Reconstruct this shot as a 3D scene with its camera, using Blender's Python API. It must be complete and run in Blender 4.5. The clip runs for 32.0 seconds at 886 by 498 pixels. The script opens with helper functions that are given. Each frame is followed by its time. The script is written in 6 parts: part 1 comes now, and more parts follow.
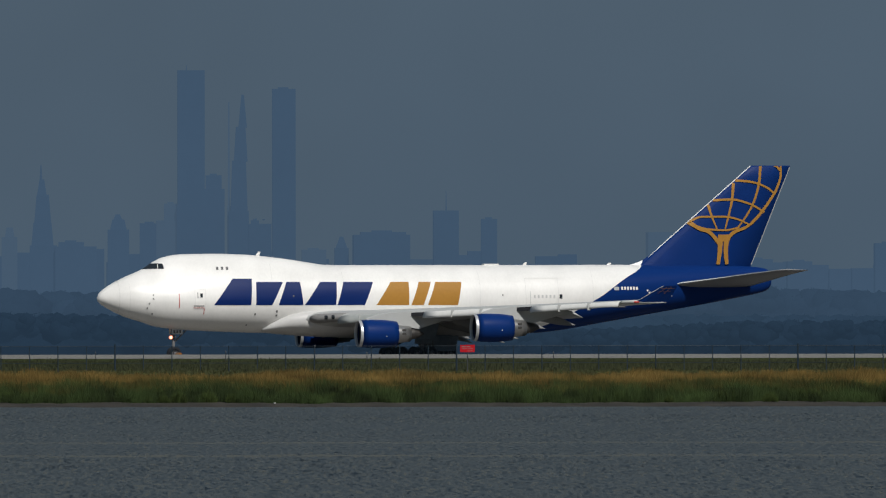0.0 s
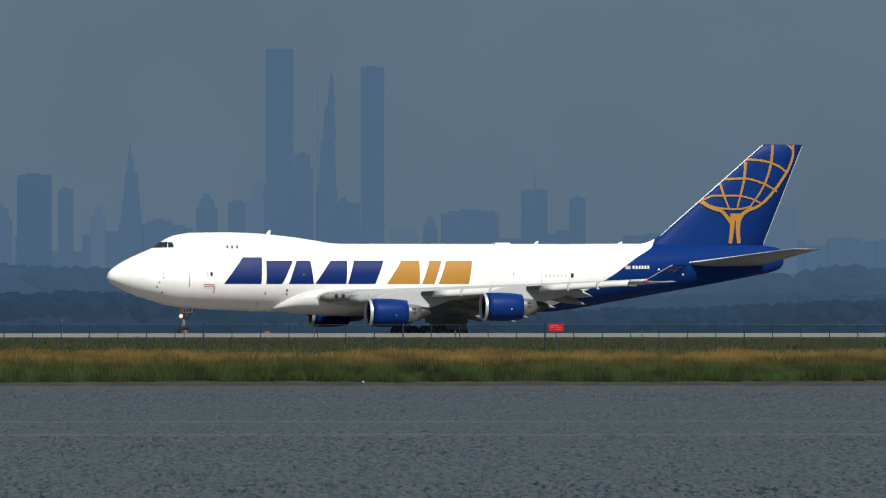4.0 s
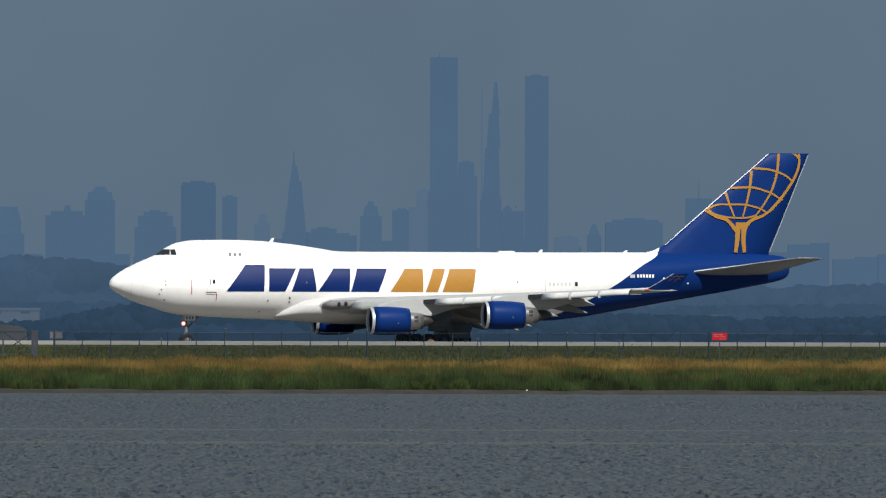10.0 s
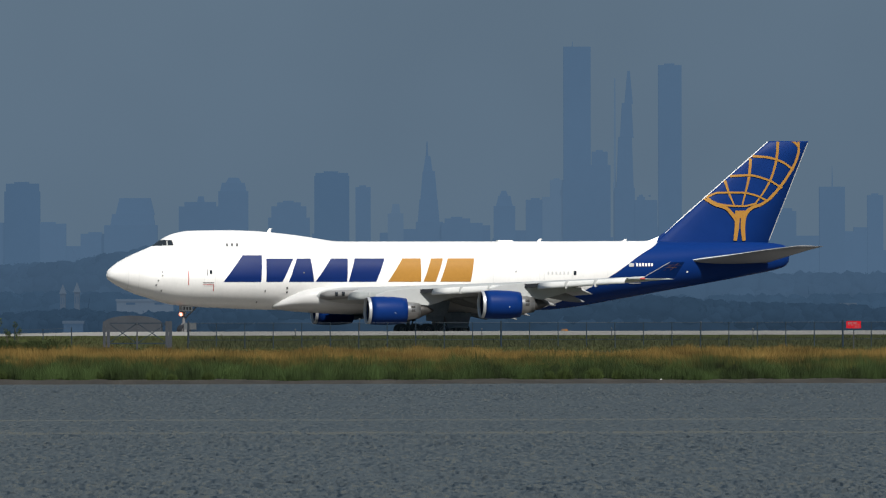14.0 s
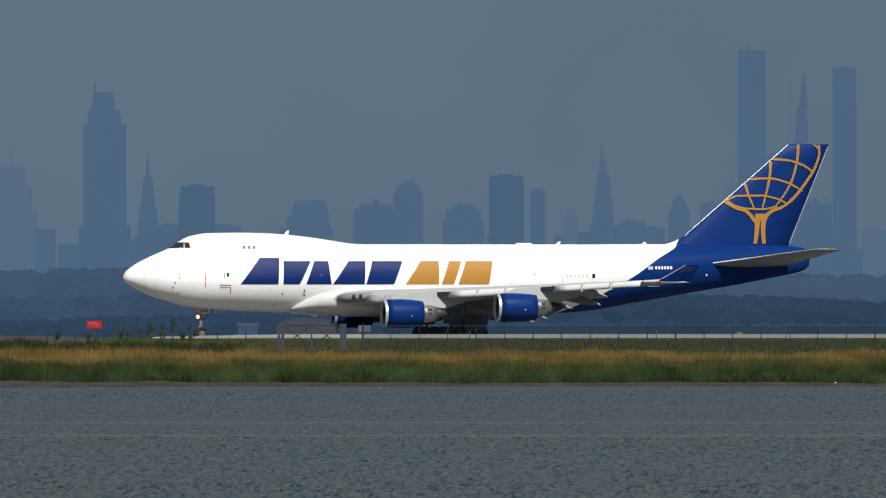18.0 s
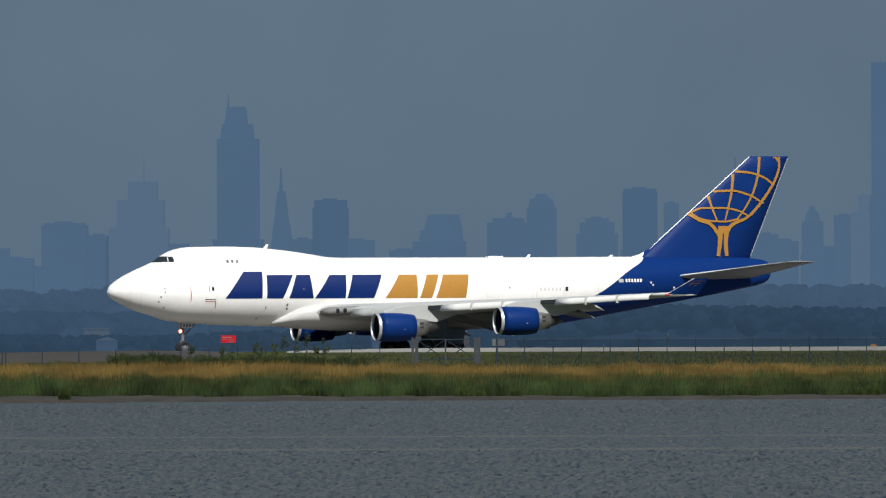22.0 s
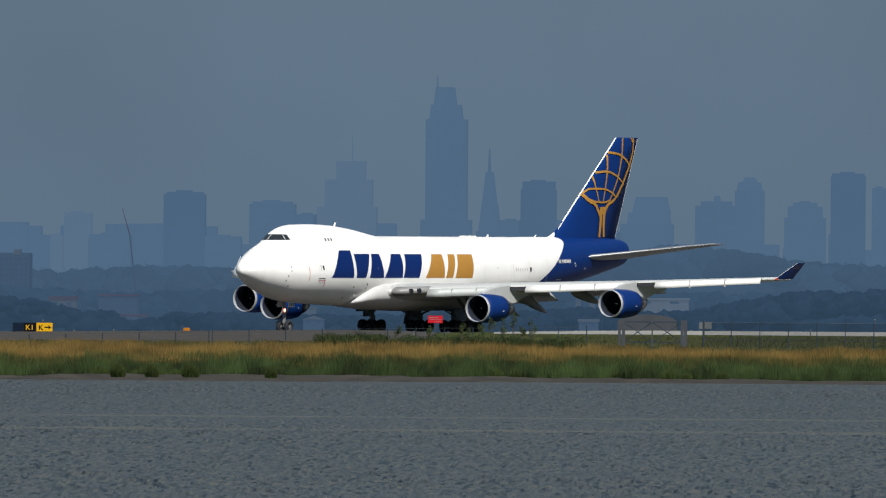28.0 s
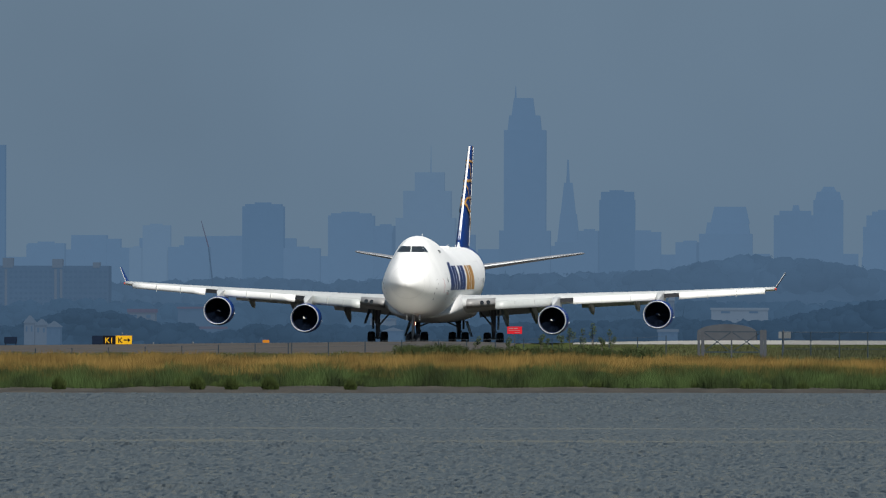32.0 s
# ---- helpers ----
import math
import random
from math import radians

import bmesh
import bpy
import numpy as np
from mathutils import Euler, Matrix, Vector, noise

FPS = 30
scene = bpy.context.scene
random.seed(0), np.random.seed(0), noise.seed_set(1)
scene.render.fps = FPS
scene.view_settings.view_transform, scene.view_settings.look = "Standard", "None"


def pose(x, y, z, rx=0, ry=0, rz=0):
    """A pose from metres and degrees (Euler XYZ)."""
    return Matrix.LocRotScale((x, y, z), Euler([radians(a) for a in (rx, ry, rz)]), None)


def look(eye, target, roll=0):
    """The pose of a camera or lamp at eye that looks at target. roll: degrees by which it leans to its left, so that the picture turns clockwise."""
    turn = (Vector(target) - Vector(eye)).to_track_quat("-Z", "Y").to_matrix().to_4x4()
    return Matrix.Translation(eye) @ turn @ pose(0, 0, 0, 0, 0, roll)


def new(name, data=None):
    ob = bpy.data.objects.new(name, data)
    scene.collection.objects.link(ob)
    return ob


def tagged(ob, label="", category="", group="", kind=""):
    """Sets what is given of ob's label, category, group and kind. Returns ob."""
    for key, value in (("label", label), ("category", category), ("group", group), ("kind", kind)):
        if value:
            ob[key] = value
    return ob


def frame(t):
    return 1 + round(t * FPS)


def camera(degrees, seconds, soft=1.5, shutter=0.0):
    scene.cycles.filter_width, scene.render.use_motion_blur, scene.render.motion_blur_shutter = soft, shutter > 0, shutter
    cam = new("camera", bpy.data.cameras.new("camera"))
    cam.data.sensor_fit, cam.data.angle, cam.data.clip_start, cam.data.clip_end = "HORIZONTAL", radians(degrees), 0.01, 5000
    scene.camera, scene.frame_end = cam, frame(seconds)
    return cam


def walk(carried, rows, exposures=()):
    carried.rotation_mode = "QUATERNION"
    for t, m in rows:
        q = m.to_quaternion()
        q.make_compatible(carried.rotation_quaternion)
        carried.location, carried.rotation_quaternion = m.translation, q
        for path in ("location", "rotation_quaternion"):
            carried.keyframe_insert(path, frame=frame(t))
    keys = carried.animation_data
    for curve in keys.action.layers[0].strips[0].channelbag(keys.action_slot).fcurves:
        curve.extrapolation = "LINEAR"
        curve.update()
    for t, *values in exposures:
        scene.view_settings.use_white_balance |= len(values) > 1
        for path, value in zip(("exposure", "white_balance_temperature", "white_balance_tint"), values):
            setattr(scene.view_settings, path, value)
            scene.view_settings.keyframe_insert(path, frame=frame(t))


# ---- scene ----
# ---- camera ----
F, PAN0 = 28800, 300   # focal length in picture units; the bearing that is due +y
EYE = (0.0, 0.0, 4.6)
cam = camera(3.1187, 32.0, soft=1.2)
# seconds, bearing and tilt in degrees, roll in degrees
PATH = (
    (0, 1.7406, 0.3474, -0.077),
    (0.5, 1.7013, 0.3495, 0.127),
    (1, 1.6716, 0.3359, 0.092),
    (1.5, 1.6282, 0.3155, -0.079),
    (2, 1.5834, 0.3011, -0.014),
    (2.5, 1.5449, 0.2889, 0.082),
    (3, 1.5157, 0.2868, -0.136),
    (3.5, 1.4787, 0.2790, -0.104),
    (4, 1.4285, 0.2732, -0.023),
    (4.5, 1.3670, 0.2666, 0.090),
    (6.5, 1.2264, 0.2414, 0.380),
    (7, 1.2082, 0.2453, 0.411),
    (7.5, 1.1619, 0.2536, 0.306),
    (8, 1.0950, 0.2587, 0.043),
    (8.5, 1.0230, 0.2665, -0.042),
    (9, 0.9629, 0.2805, 0.044),
    (9.5, 0.9125, 0.2958, 0.122),
    (10, 0.8516, 0.3025, 0.145),
    (10.5, 0.7671, 0.2999, -0.052),
    (11, 0.6780, 0.2884, 0.024),
    (11.5, 0.6039, 0.2724, 0.101),
    (12, 0.5522, 0.2564, 0.000),
    (12.5, 0.5189, 0.2454, -0.237),
    (13, 0.4937, 0.2479, -0.337),
    (13.5, 0.4546, 0.2580, -0.214),
    (14, 0.3813, 0.2661, -0.106),
    (14.5, 0.2881, 0.2618, 0.128),
    (16.5, 0.0282, 0.2637, -0.118),
    (17, -0.0457, 0.2760, -0.060),
    (17.5, -0.1407, 0.2820, -0.005),
    (18, -0.2334, 0.2766, -0.017),
    (18.5, -0.3127, 0.2543, 0.102),
    (19, -0.3757, 0.2224, 0.257),
    (19.5, -0.4370, 0.1993, 0.042),
    (20, -0.4911, 0.2056, -0.276),
    (20.5, -0.5313, 0.2427, -0.241),
    (21, -0.5649, 0.2893, -0.457),
    (21.5, -0.6215, 0.3150, -0.153),
    (22, -0.7038, 0.3252, -0.209),
    (22.5, -0.8001, 0.3204, -0.139),
    (23, -0.8845, 0.3091, 0.128),
    (23.5, -0.9516, 0.2942, 0.168),
    (24, -1.0065, 0.2812, 0.050),
    (24.5, -1.0573, 0.2820, -0.135),
    (25, -1.1136, 0.2903, -0.050),
    (25.5, -1.1781, 0.2982, -0.056),
    (27.5, -1.3895, 0.2638, 0.169),
    (28, -1.4350, 0.2588, 0.411),
    (28.5, -1.4686, 0.2522, 0.379),
    (29, -1.4877, 0.2551, 0.036),
    (29.5, -1.4988, 0.2727, -0.205),
    (30, -1.5174, 0.2966, -0.212),
    (30.5, -1.5549, 0.3147, -0.139),
    (31, -1.6127, 0.3151, -0.083),
    (31.5, -1.6750, 0.3066, 0.058),
    (32, -1.7129, 0.2964, 0.116),
)


def gaze(az, el):
    a, e = radians(az), radians(el)
    return (1000 * math.sin(a) * math.cos(e), 1000 * math.cos(a) * math.cos(e), EYE[2] + 1000 * math.sin(e))


walk(cam, [(t, look(EYE, gaze(az, el), roll)) for t, az, el, roll in PATH],
     exposures=[(0, -0.62), (0.1, -0.45), (0.3, -0.15), (0.6, -0.03), (26.0, -0.03), (28.0, 0.05), (30.0, 0.19), (32.0, 0.23)])

# the taxiing aircraft: seconds, x, y of the main gear's middle, heading towards the viewer in degrees
TAXI = (
    (0, 46.77, 1612.68, 13.17),
    (0.5, 45.86, 1612.47, 13.15),
    (1, 45.00, 1612.27, 13.14),
    (1.5, 44.13, 1612.07, 13.22),
    (2, 43.18, 1611.84, 13.29),
    (2.5, 42.19, 1611.61, 13.29),
    (3, 41.17, 1611.37, 13.23),
    (3.5, 40.12, 1611.12, 13.10),
    (4, 39.03, 1610.87, 12.99),
    (4.5, 37.91, 1610.61, 13.08),
    (5, 36.74, 1610.34, 13.17),
    (5.5, 35.52, 1610.05, 13.08),
    (6, 34.27, 1609.76, 12.97),
    (6.5, 32.99, 1609.47, 12.97),
    (7, 31.68, 1609.17, 12.98),
    (7.5, 30.36, 1608.86, 12.96),
    (8, 28.99, 1608.55, 12.91),
    (8.5, 27.59, 1608.23, 12.79),
    (9, 26.15, 1607.90, 12.70),
    (9.5, 24.66, 1607.57, 12.81),
    (10, 23.14, 1607.22, 12.93),
    (10.5, 21.59, 1606.86, 12.92),
    (11, 20.01, 1606.50, 12.87),
    (11.5, 18.39, 1606.13, 12.84),
    (12, 16.71, 1605.75, 12.78),
    (12.5, 14.99, 1605.36, 12.65),
    (13, 13.29, 1604.98, 12.56),
    (13.5, 11.55, 1604.59, 12.69),
    (14, 9.75, 1604.18, 12.83),
    (14.5, 7.88, 1603.76, 12.80),
    (15, 5.98, 1603.33, 12.74),
    (15.5, 4.05, 1602.89, 12.68),
    (16, 2.13, 1602.46, 12.64),
    (16.5, 0.22, 1602.03, 12.64),
    (17, -1.70, 1601.60, 12.66),
    (17.5, -3.64, 1601.17, 12.62),
    (18, -5.63, 1600.72, 12.67),
    (18.5, -7.64, 1600.27, 12.89),
    (19, -9.64, 1599.80, 13.30),
    (19.5, -11.63, 1599.32, 13.92),
    (20, -13.60, 1598.82, 14.75),
    (20.5, -15.56, 1598.28, 15.79),
    (21, -17.50, 1597.71, 17.09),
    (21.5, -19.42, 1597.09, 18.70),
    (22, -21.31, 1596.42, 20.59),
    (22.5, -23.18, 1595.68, 22.73),
    (23, -25.03, 1594.86, 25.10),
    (23.5, -26.86, 1593.95, 27.64),
    (24, -28.68, 1592.94, 30.43),
    (24.5, -30.47, 1591.83, 33.61),
    (25, -32.21, 1590.59, 36.96),
    (25.5, -33.89, 1589.25, 40.27),
    (26, -35.50, 1587.80, 43.68),
    (26.5, -37.04, 1586.24, 47.29),
    (27, -38.48, 1584.57, 51.02),
    (27.5, -39.84, 1582.78, 54.78),
    (28, -41.10, 1580.86, 58.64),
    (28.5, -42.27, 1578.77, 62.66),
    (29, -43.36, 1576.46, 66.66),
    (29.5, -44.36, 1573.92, 70.52),
    (30, -45.24, 1571.16, 74.29),
    (30.5, -45.97, 1568.22, 77.96),
    (31, -46.54, 1565.15, 81.30),
    (31.5, -46.94, 1561.98, 84.40),
    (32, -47.19, 1558.74, 86.62),
)

# ---- world, sun ----
SUN_EL, SUN_AZ = 45.0, 165.0   # degrees; bearing from +y, clockwise
world = bpy.data.worlds.new("world")
scene.world = world
world.use_nodes = True
wt = world.node_tree
wbg = wt.nodes["Background"]
sky = wt.nodes.new("ShaderNodeTexSky")
sky.sky_type, sky.sun_disc = "NISHITA", False
sky.sun_elevation, sky.sun_rotation = radians(SUN_EL), radians(SUN_AZ)
sky.air_density, sky.dust_density = 1.0, 2.0
wmix = wt.nodes.new("ShaderNodeMixRGB")
wmix.inputs[0].default_value = 0.9
wt.links.new(sky.outputs[0], wmix.inputs[1])
wmix.inputs[2].default_value = (1.12, 1.78, 2.58, 1)   # storm cloud over the whole sky
cloud, span, tint = wt.nodes.new("ShaderNodeTexNoise"), wt.nodes.new("ShaderNodeMapRange"), wt.nodes.new("ShaderNodeMixRGB")
cloud.inputs["Scale"].default_value, cloud.inputs["Detail"].default_value = 38.0, 3.0   # soft unevenness of the cloud
wt.links.new(wt.nodes.new("ShaderNodeTexCoord").outputs["Generated"], cloud.inputs["Vector"])
span.inputs["To Min"].default_value, span.inputs["To Max"].default_value = 0.86, 1.16
wt.links.new(cloud.outputs["Fac"], span.inputs["Value"])
tint.blend_type, tint.inputs[0].default_value = "MULTIPLY", 1.0
wt.links.new(wmix.outputs[0], tint.inputs[1])
wt.links.new(span.outputs[0], tint.inputs[2])
wt.links.new(tint.outputs[0], wbg.inputs[0])
wbg.inputs[1].default_value = 0.09
sun = new("sun", bpy.data.lights.new("sun", "SUN"))
sun.data.energy, sun.data.angle, sun.data.color = 5.2, radians(0.6), (1.0, 0.97, 0.93)
sa, se = radians(SUN_AZ), radians(SUN_EL)
sun.matrix_world = look((600 * math.sin(sa), 600 * math.cos(sa), 500), (600 * math.sin(sa) - math.sin(sa) * math.cos(se), 600 * math.cos(sa) - math.cos(sa) * math.cos(se), 500 - math.sin(se)))


# ---- materials ----
def material(name, rgb, rough=0.6, metal=0.0, vary=0.15, scale=3.0, fine=0.05, bump=0.0, bump_scale=20.0, island=0.0, per_object=0.0, coat=0.0, stretch=(1, 1, 1), spec=0.5):
    """A painted or natural surface: broad stains and fine grain on the colour, roughness and relief."""
    m = bpy.data.materials.new(name)
    m.use_nodes = True
    nt = m.node_tree
    b = nt.nodes["Principled BSDF"]
    b.inputs["Metallic"].default_value = metal
    b.inputs["Coat Weight"].default_value = coat
    b.inputs["Specular IOR Level"].default_value = spec
    tc = nt.nodes.new("ShaderNodeTexCoord")
    mp = nt.nodes.new("ShaderNodeMapping")
    mp.inputs["Scale"].default_value = stretch
    nt.links.new(tc.outputs["Object"], mp.inputs[0])

    def noise_tex(sc, detail):
        n = nt.nodes.new("ShaderNodeTexNoise")
        n.inputs["Scale"].default_value, n.inputs["Detail"].default_value = sc, detail
        nt.links.new(mp.outputs[0], n.inputs["Vector"])
        return n.outputs["Fac"]

    def math_node(op, a, c):
        n = nt.nodes.new("ShaderNodeMath")
        n.operation = op
        for i, v in enumerate((a, c)):
            if isinstance(v, (int, float)):
                n.inputs[i].default_value = v
            else:
                nt.links.new(v, n.inputs[i])
        return n.outputs[0]

    big, small = noise_tex(scale, 4), noise_tex(scale * 14, 3)
    f = math_node("ADD", math_node("MULTIPLY", math_node("SUBTRACT", big, 0.5), 2 * vary), math_node("MULTIPLY", math_node("SUBTRACT", small, 0.5), 2 * fine))
    if island:
        g = nt.nodes.new("ShaderNodeNewGeometry")
        f = math_node("ADD", f, math_node("MULTIPLY", math_node("SUBTRACT", g.outputs["Random Per Island"], 0.5), 2 * island))
    if per_object:
        o = nt.nodes.new("ShaderNodeObjectInfo")
        f = math_node("ADD", f, math_node("MULTIPLY", math_node("SUBTRACT", o.outputs["Random"], 0.5), 2 * per_object))
    f = math_node("ADD", f, 1.0)
    sc = nt.nodes.new("ShaderNodeVectorMath")
    sc.operation = "SCALE"
    sc.inputs[0].default_value = rgb
    nt.links.new(f, sc.inputs["Scale"])
    nt.links.new(sc.outputs[0], b.inputs["Base Color"])
    r = math_node("ADD", rough, math_node("MULTIPLY", math_node("SUBTRACT", big, 0.5), 0.25 * rough))
    nt.links.new(r, b.inputs["Roughness"])
    if bump:
        bn = nt.nodes.new("ShaderNodeBump")
        bn.inputs["Strength"].default_value, bn.inputs["Distance"].default_value = 1.0, bump
        nt.links.new(noise_tex(bump_scale, 4), bn.inputs["Height"])
        nt.links.new(bn.outputs[0], b.inputs["Normal"])
    return m


WHITE = (0.8, 0.79, 0.76)
BLUE = (0.004, 0.026, 0.135)
M_WHITE = material("white_aircraft_paint", WHITE, 0.32, vary=0.04, scale=0.5, fine=0.02, coat=0.3)
M_BLUE = material("dark_blue_aircraft_paint", BLUE, 0.45, vary=0.1, scale=0.6, spec=0.08)
M_NAVY = material("navy_livery_film", (0.003, 0.018, 0.105), 0.45, vary=0.08, spec=0.12)
M_GOLD = material("gold_livery_film", (0.37, 0.185, 0.038), 0.45, vary=0.1, spec=0.1)
M_GREY = material("grey_wing_paint", (0.42, 0.43, 0.42), 0.45, vary=0.12, scale=0.8)
M_INNER = material("dull_inner_slat_paint", (0.37, 0.39, 0.375), 0.45, vary=0.12)
# the shade inside the intake is painted into this lining colour
M_DUCT = material("shaded_duct_lining", (0.022, 0.026, 0.034), 0.6, spec=0.1, vary=0.2)
M_SLAT = material("pale_slat_paint", (0.72, 0.72, 0.69), 0.35, vary=0.06)
M_SILVER = material("bare_polished_metal", (0.62, 0.62, 0.62), 0.28, metal=1.0, vary=0.1)
M_LIP = material("dull_silver_lip", (0.50, 0.51, 0.52), 0.42, metal=0.4, vary=0.08)
M_ROOT = material("worn_root_metal", (0.24, 0.237, 0.23), 0.5, metal=0.1, vary=0.3, scale=0.6)
M_STEEL = material("heat_stained_steel", (0.34, 0.337, 0.33), 0.36, metal=0.8, vary=0.25, scale=2)
M_DARKSTEEL = material("dark_exhaust_steel", (0.10, 0.095, 0.09), 0.5, metal=0.8, vary=0.3)
M_FAN = material("dark_fan_titanium", (0.004, 0.008, 0.018), 0.6, spec=0.05, vary=0.2)
# tyre black lifted slightly towards blue: a little haze painted in
M_TYRE = material("black_tyre_rubber", (0.024, 0.027, 0.032), 0.85, vary=0.3, spec=0.15)
M_STRUT = material("grey_gear_paint", (0.17, 0.17, 0.175), 0.5, vary=0.3)
# wing grey made darker: underside shade painted into tailplane and flap fairings
M_TAILSHADE = material("shaded_tailplane_paint", (0.19, 0.197, 0.21), 0.5, vary=0.12, scale=0.8, spec=0.2)
M_FLAPSHADE = material("shaded_fairing_paint", (0.27, 0.275, 0.27), 0.5, vary=0.15, scale=0.8, spec=0.2)
M_DULLGOLD = material("dull_gold_film", (0.24, 0.13, 0.04), 0.5, spec=0.1)
M_WELL = material("dark_wheel_well", (0.20, 0.25, 0.30), 0.7, vary=0.3)
# shade of the hollow slat ends and slat gaps, painted near-black
M_RECESS_SHADE = material("dark_slat_bay", (0.03, 0.032, 0.036), 0.8, vary=0.3, spec=0.1)
M_RED = material("red_marking", (0.45, 0.05, 0.04), 0.5)
M_GLASS = material("dark_cockpit_glass", (0.02, 0.025, 0.03), 0.08, vary=0.1)
M_PLUG = material("off_white_plug", (0.56, 0.56, 0.55), 0.5)
# duller and blotchier white than the body paint
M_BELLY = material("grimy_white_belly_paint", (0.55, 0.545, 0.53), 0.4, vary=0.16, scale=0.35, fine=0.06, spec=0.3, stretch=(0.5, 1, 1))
M_SEAM = material("dark_panel_gap", (0.12, 0.12, 0.12), 0.7)


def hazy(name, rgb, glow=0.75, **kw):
    """A surface so far off that haze is painted over it: its colour partly emits."""
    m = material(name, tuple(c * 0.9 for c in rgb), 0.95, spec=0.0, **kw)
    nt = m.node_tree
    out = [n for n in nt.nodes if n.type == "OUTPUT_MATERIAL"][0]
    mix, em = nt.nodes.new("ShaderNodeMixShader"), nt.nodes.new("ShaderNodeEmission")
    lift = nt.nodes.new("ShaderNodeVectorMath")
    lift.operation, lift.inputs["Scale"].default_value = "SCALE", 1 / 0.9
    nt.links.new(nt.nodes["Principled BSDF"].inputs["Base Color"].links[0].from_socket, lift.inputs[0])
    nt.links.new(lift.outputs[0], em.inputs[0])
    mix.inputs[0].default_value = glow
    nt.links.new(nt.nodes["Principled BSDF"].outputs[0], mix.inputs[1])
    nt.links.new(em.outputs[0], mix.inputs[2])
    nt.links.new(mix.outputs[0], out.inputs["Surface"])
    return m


# the fuselage skin: white body, dark blue tail behind a curved line
def livery():
    m = material("white_body_blue_tail", WHITE, 0.36, vary=0.14, scale=0.4, fine=0.06, spec=0.3, stretch=(1, 1, 0.35))
    nt = m.node_tree
    b = nt.nodes["Principled BSDF"]
    white = b.inputs["Base Color"].links[0].from_socket
    tc = nt.nodes.new("ShaderNodeTexCoord")
    xyz = nt.nodes.new("ShaderNodeSeparateXYZ")
    nt.links.new(tc.outputs["Object"], xyz.inputs[0])
    ramp = nt.nodes.new("ShaderNodeFloatCurve")
    sc = nt.nodes.new("ShaderNodeMath")
    sc.operation, sc.inputs[1].default_value = "MULTIPLY", 0.1
    nt.links.new(xyz.outputs["Z"], sc.inputs[0])
    nt.links.new(sc.outputs[0], ramp.inputs["Value"])
    pts = ramp.mapping.curves[0].points
    knots = ((0.0, 0.36), (0.27, 0.439), (0.58, 0.503), (0.80, 0.536), (0.93, 0.558), (1.0, 0.562))
    pts[0].location, pts[1].location = knots[0], knots[-1]
    for k in knots[1:-1]:
        pts.new(*k)
    ramp.mapping.update()
    lim = nt.nodes.new("ShaderNodeMath")
    lim.operation, lim.inputs[1].default_value = "MULTIPLY", 100.0
    nt.links.new(ramp.outputs[0], lim.inputs[0])
    st = nt.nodes.new("ShaderNodeMath")
    st.operation, st.inputs[1].default_value = "ADD", S0
    nt.links.new(xyz.outputs["X"], st.inputs[0])
    gt = nt.nodes.new("ShaderNodeMath")
    gt.operation = "GREATER_THAN"
    nt.links.new(st.outputs[0], gt.inputs[0])
    nt.links.new(lim.outputs[0], gt.inputs[1])
    mix = nt.nodes.new("ShaderNodeMixRGB")
    nt.links.new(gt.outputs[0], mix.inputs[0])
    nt.links.new(white, mix.inputs[1])
    mix.inputs[2].default_value = (*BLUE, 1)
    nt.links.new(mix.outputs[0], b.inputs["Base Color"])
    gloss = nt.nodes.new("ShaderNodeMapRange")
    gloss.inputs["To Min"].default_value, gloss.inputs["To Max"].default_value = 0.3, 0.06
    nt.links.new(gt.outputs[0], gloss.inputs["Value"])
    nt.links.new(gloss.outputs[0], b.inputs["Specular IOR Level"])
    return m


S0 = 33.2   # station of the main gear, metres behind the nose
M_LIVERY = livery()


# ---- building helpers ----
def part(name, bm, mat, parent=None, label="", smooth=False):
    me = bpy.data.meshes.new(name)
    bmesh.ops.recalc_face_normals(bm, faces=bm.faces[:])
    if smooth:
        for f in bm.faces:
            f.smooth = True
    bm.to_mesh(me)
    bm.free()
    me.materials.append(mat)
    ob = new(name, me)
    if parent is not None:
        ob.parent = parent
    return tagged(ob, label)


def mesh_thing(name, verts, faces, mat, parent=None, label="", smooth=False):
    me = bpy.data.meshes.new(name)
    me.from_pydata(verts, [], faces)
    me.materials.append(mat)
    if smooth:
        me.polygons.foreach_set("use_smooth", [True] * len(me.polygons))
    me.update()
    ob = new(name, me)
    if parent is not None:
        ob.parent = parent
    return tagged(ob, label)


def box(bm, x0, x1, y0, y1, z0, z1, bevel=0.0):
    vs = [bm.verts.new(p) for p in ((x0, y0, z0), (x1, y0, z0), (x1, y1, z0), (x0, y1, z0), (x0, y0, z1), (x1, y0, z1), (x1, y1, z1), (x0, y1, z1))]
    fs = [bm.faces.new([vs[i] for i in f]) for f in ((3, 2, 1, 0), (4, 5, 6, 7), (0, 1, 5, 4), (1, 2, 6, 5), (2, 3, 7, 6), (3, 0, 4, 7))]
    if bevel:
        es = list({e for f in fs for e in f.edges})
        bmesh.ops.bevel(bm, geom=es, offset=bevel, segments=2, affect="EDGES")
    return bm


def loft(bm, rings, closed=True, caps=True):
    rows = [[bm.verts.new(p) for p in r] for r in rings]
    n = len(rows[0])
    for a, c in zip(rows, rows[1:]):
        for i in range(n if closed else n - 1):
            j = (i + 1) % n
            bm.faces.new((a[i], a[j], c[j], c[i]))
    if caps:
        bm.faces.new(rows[0])
        bm.faces.new(rows[-1][::-1])
    return bm


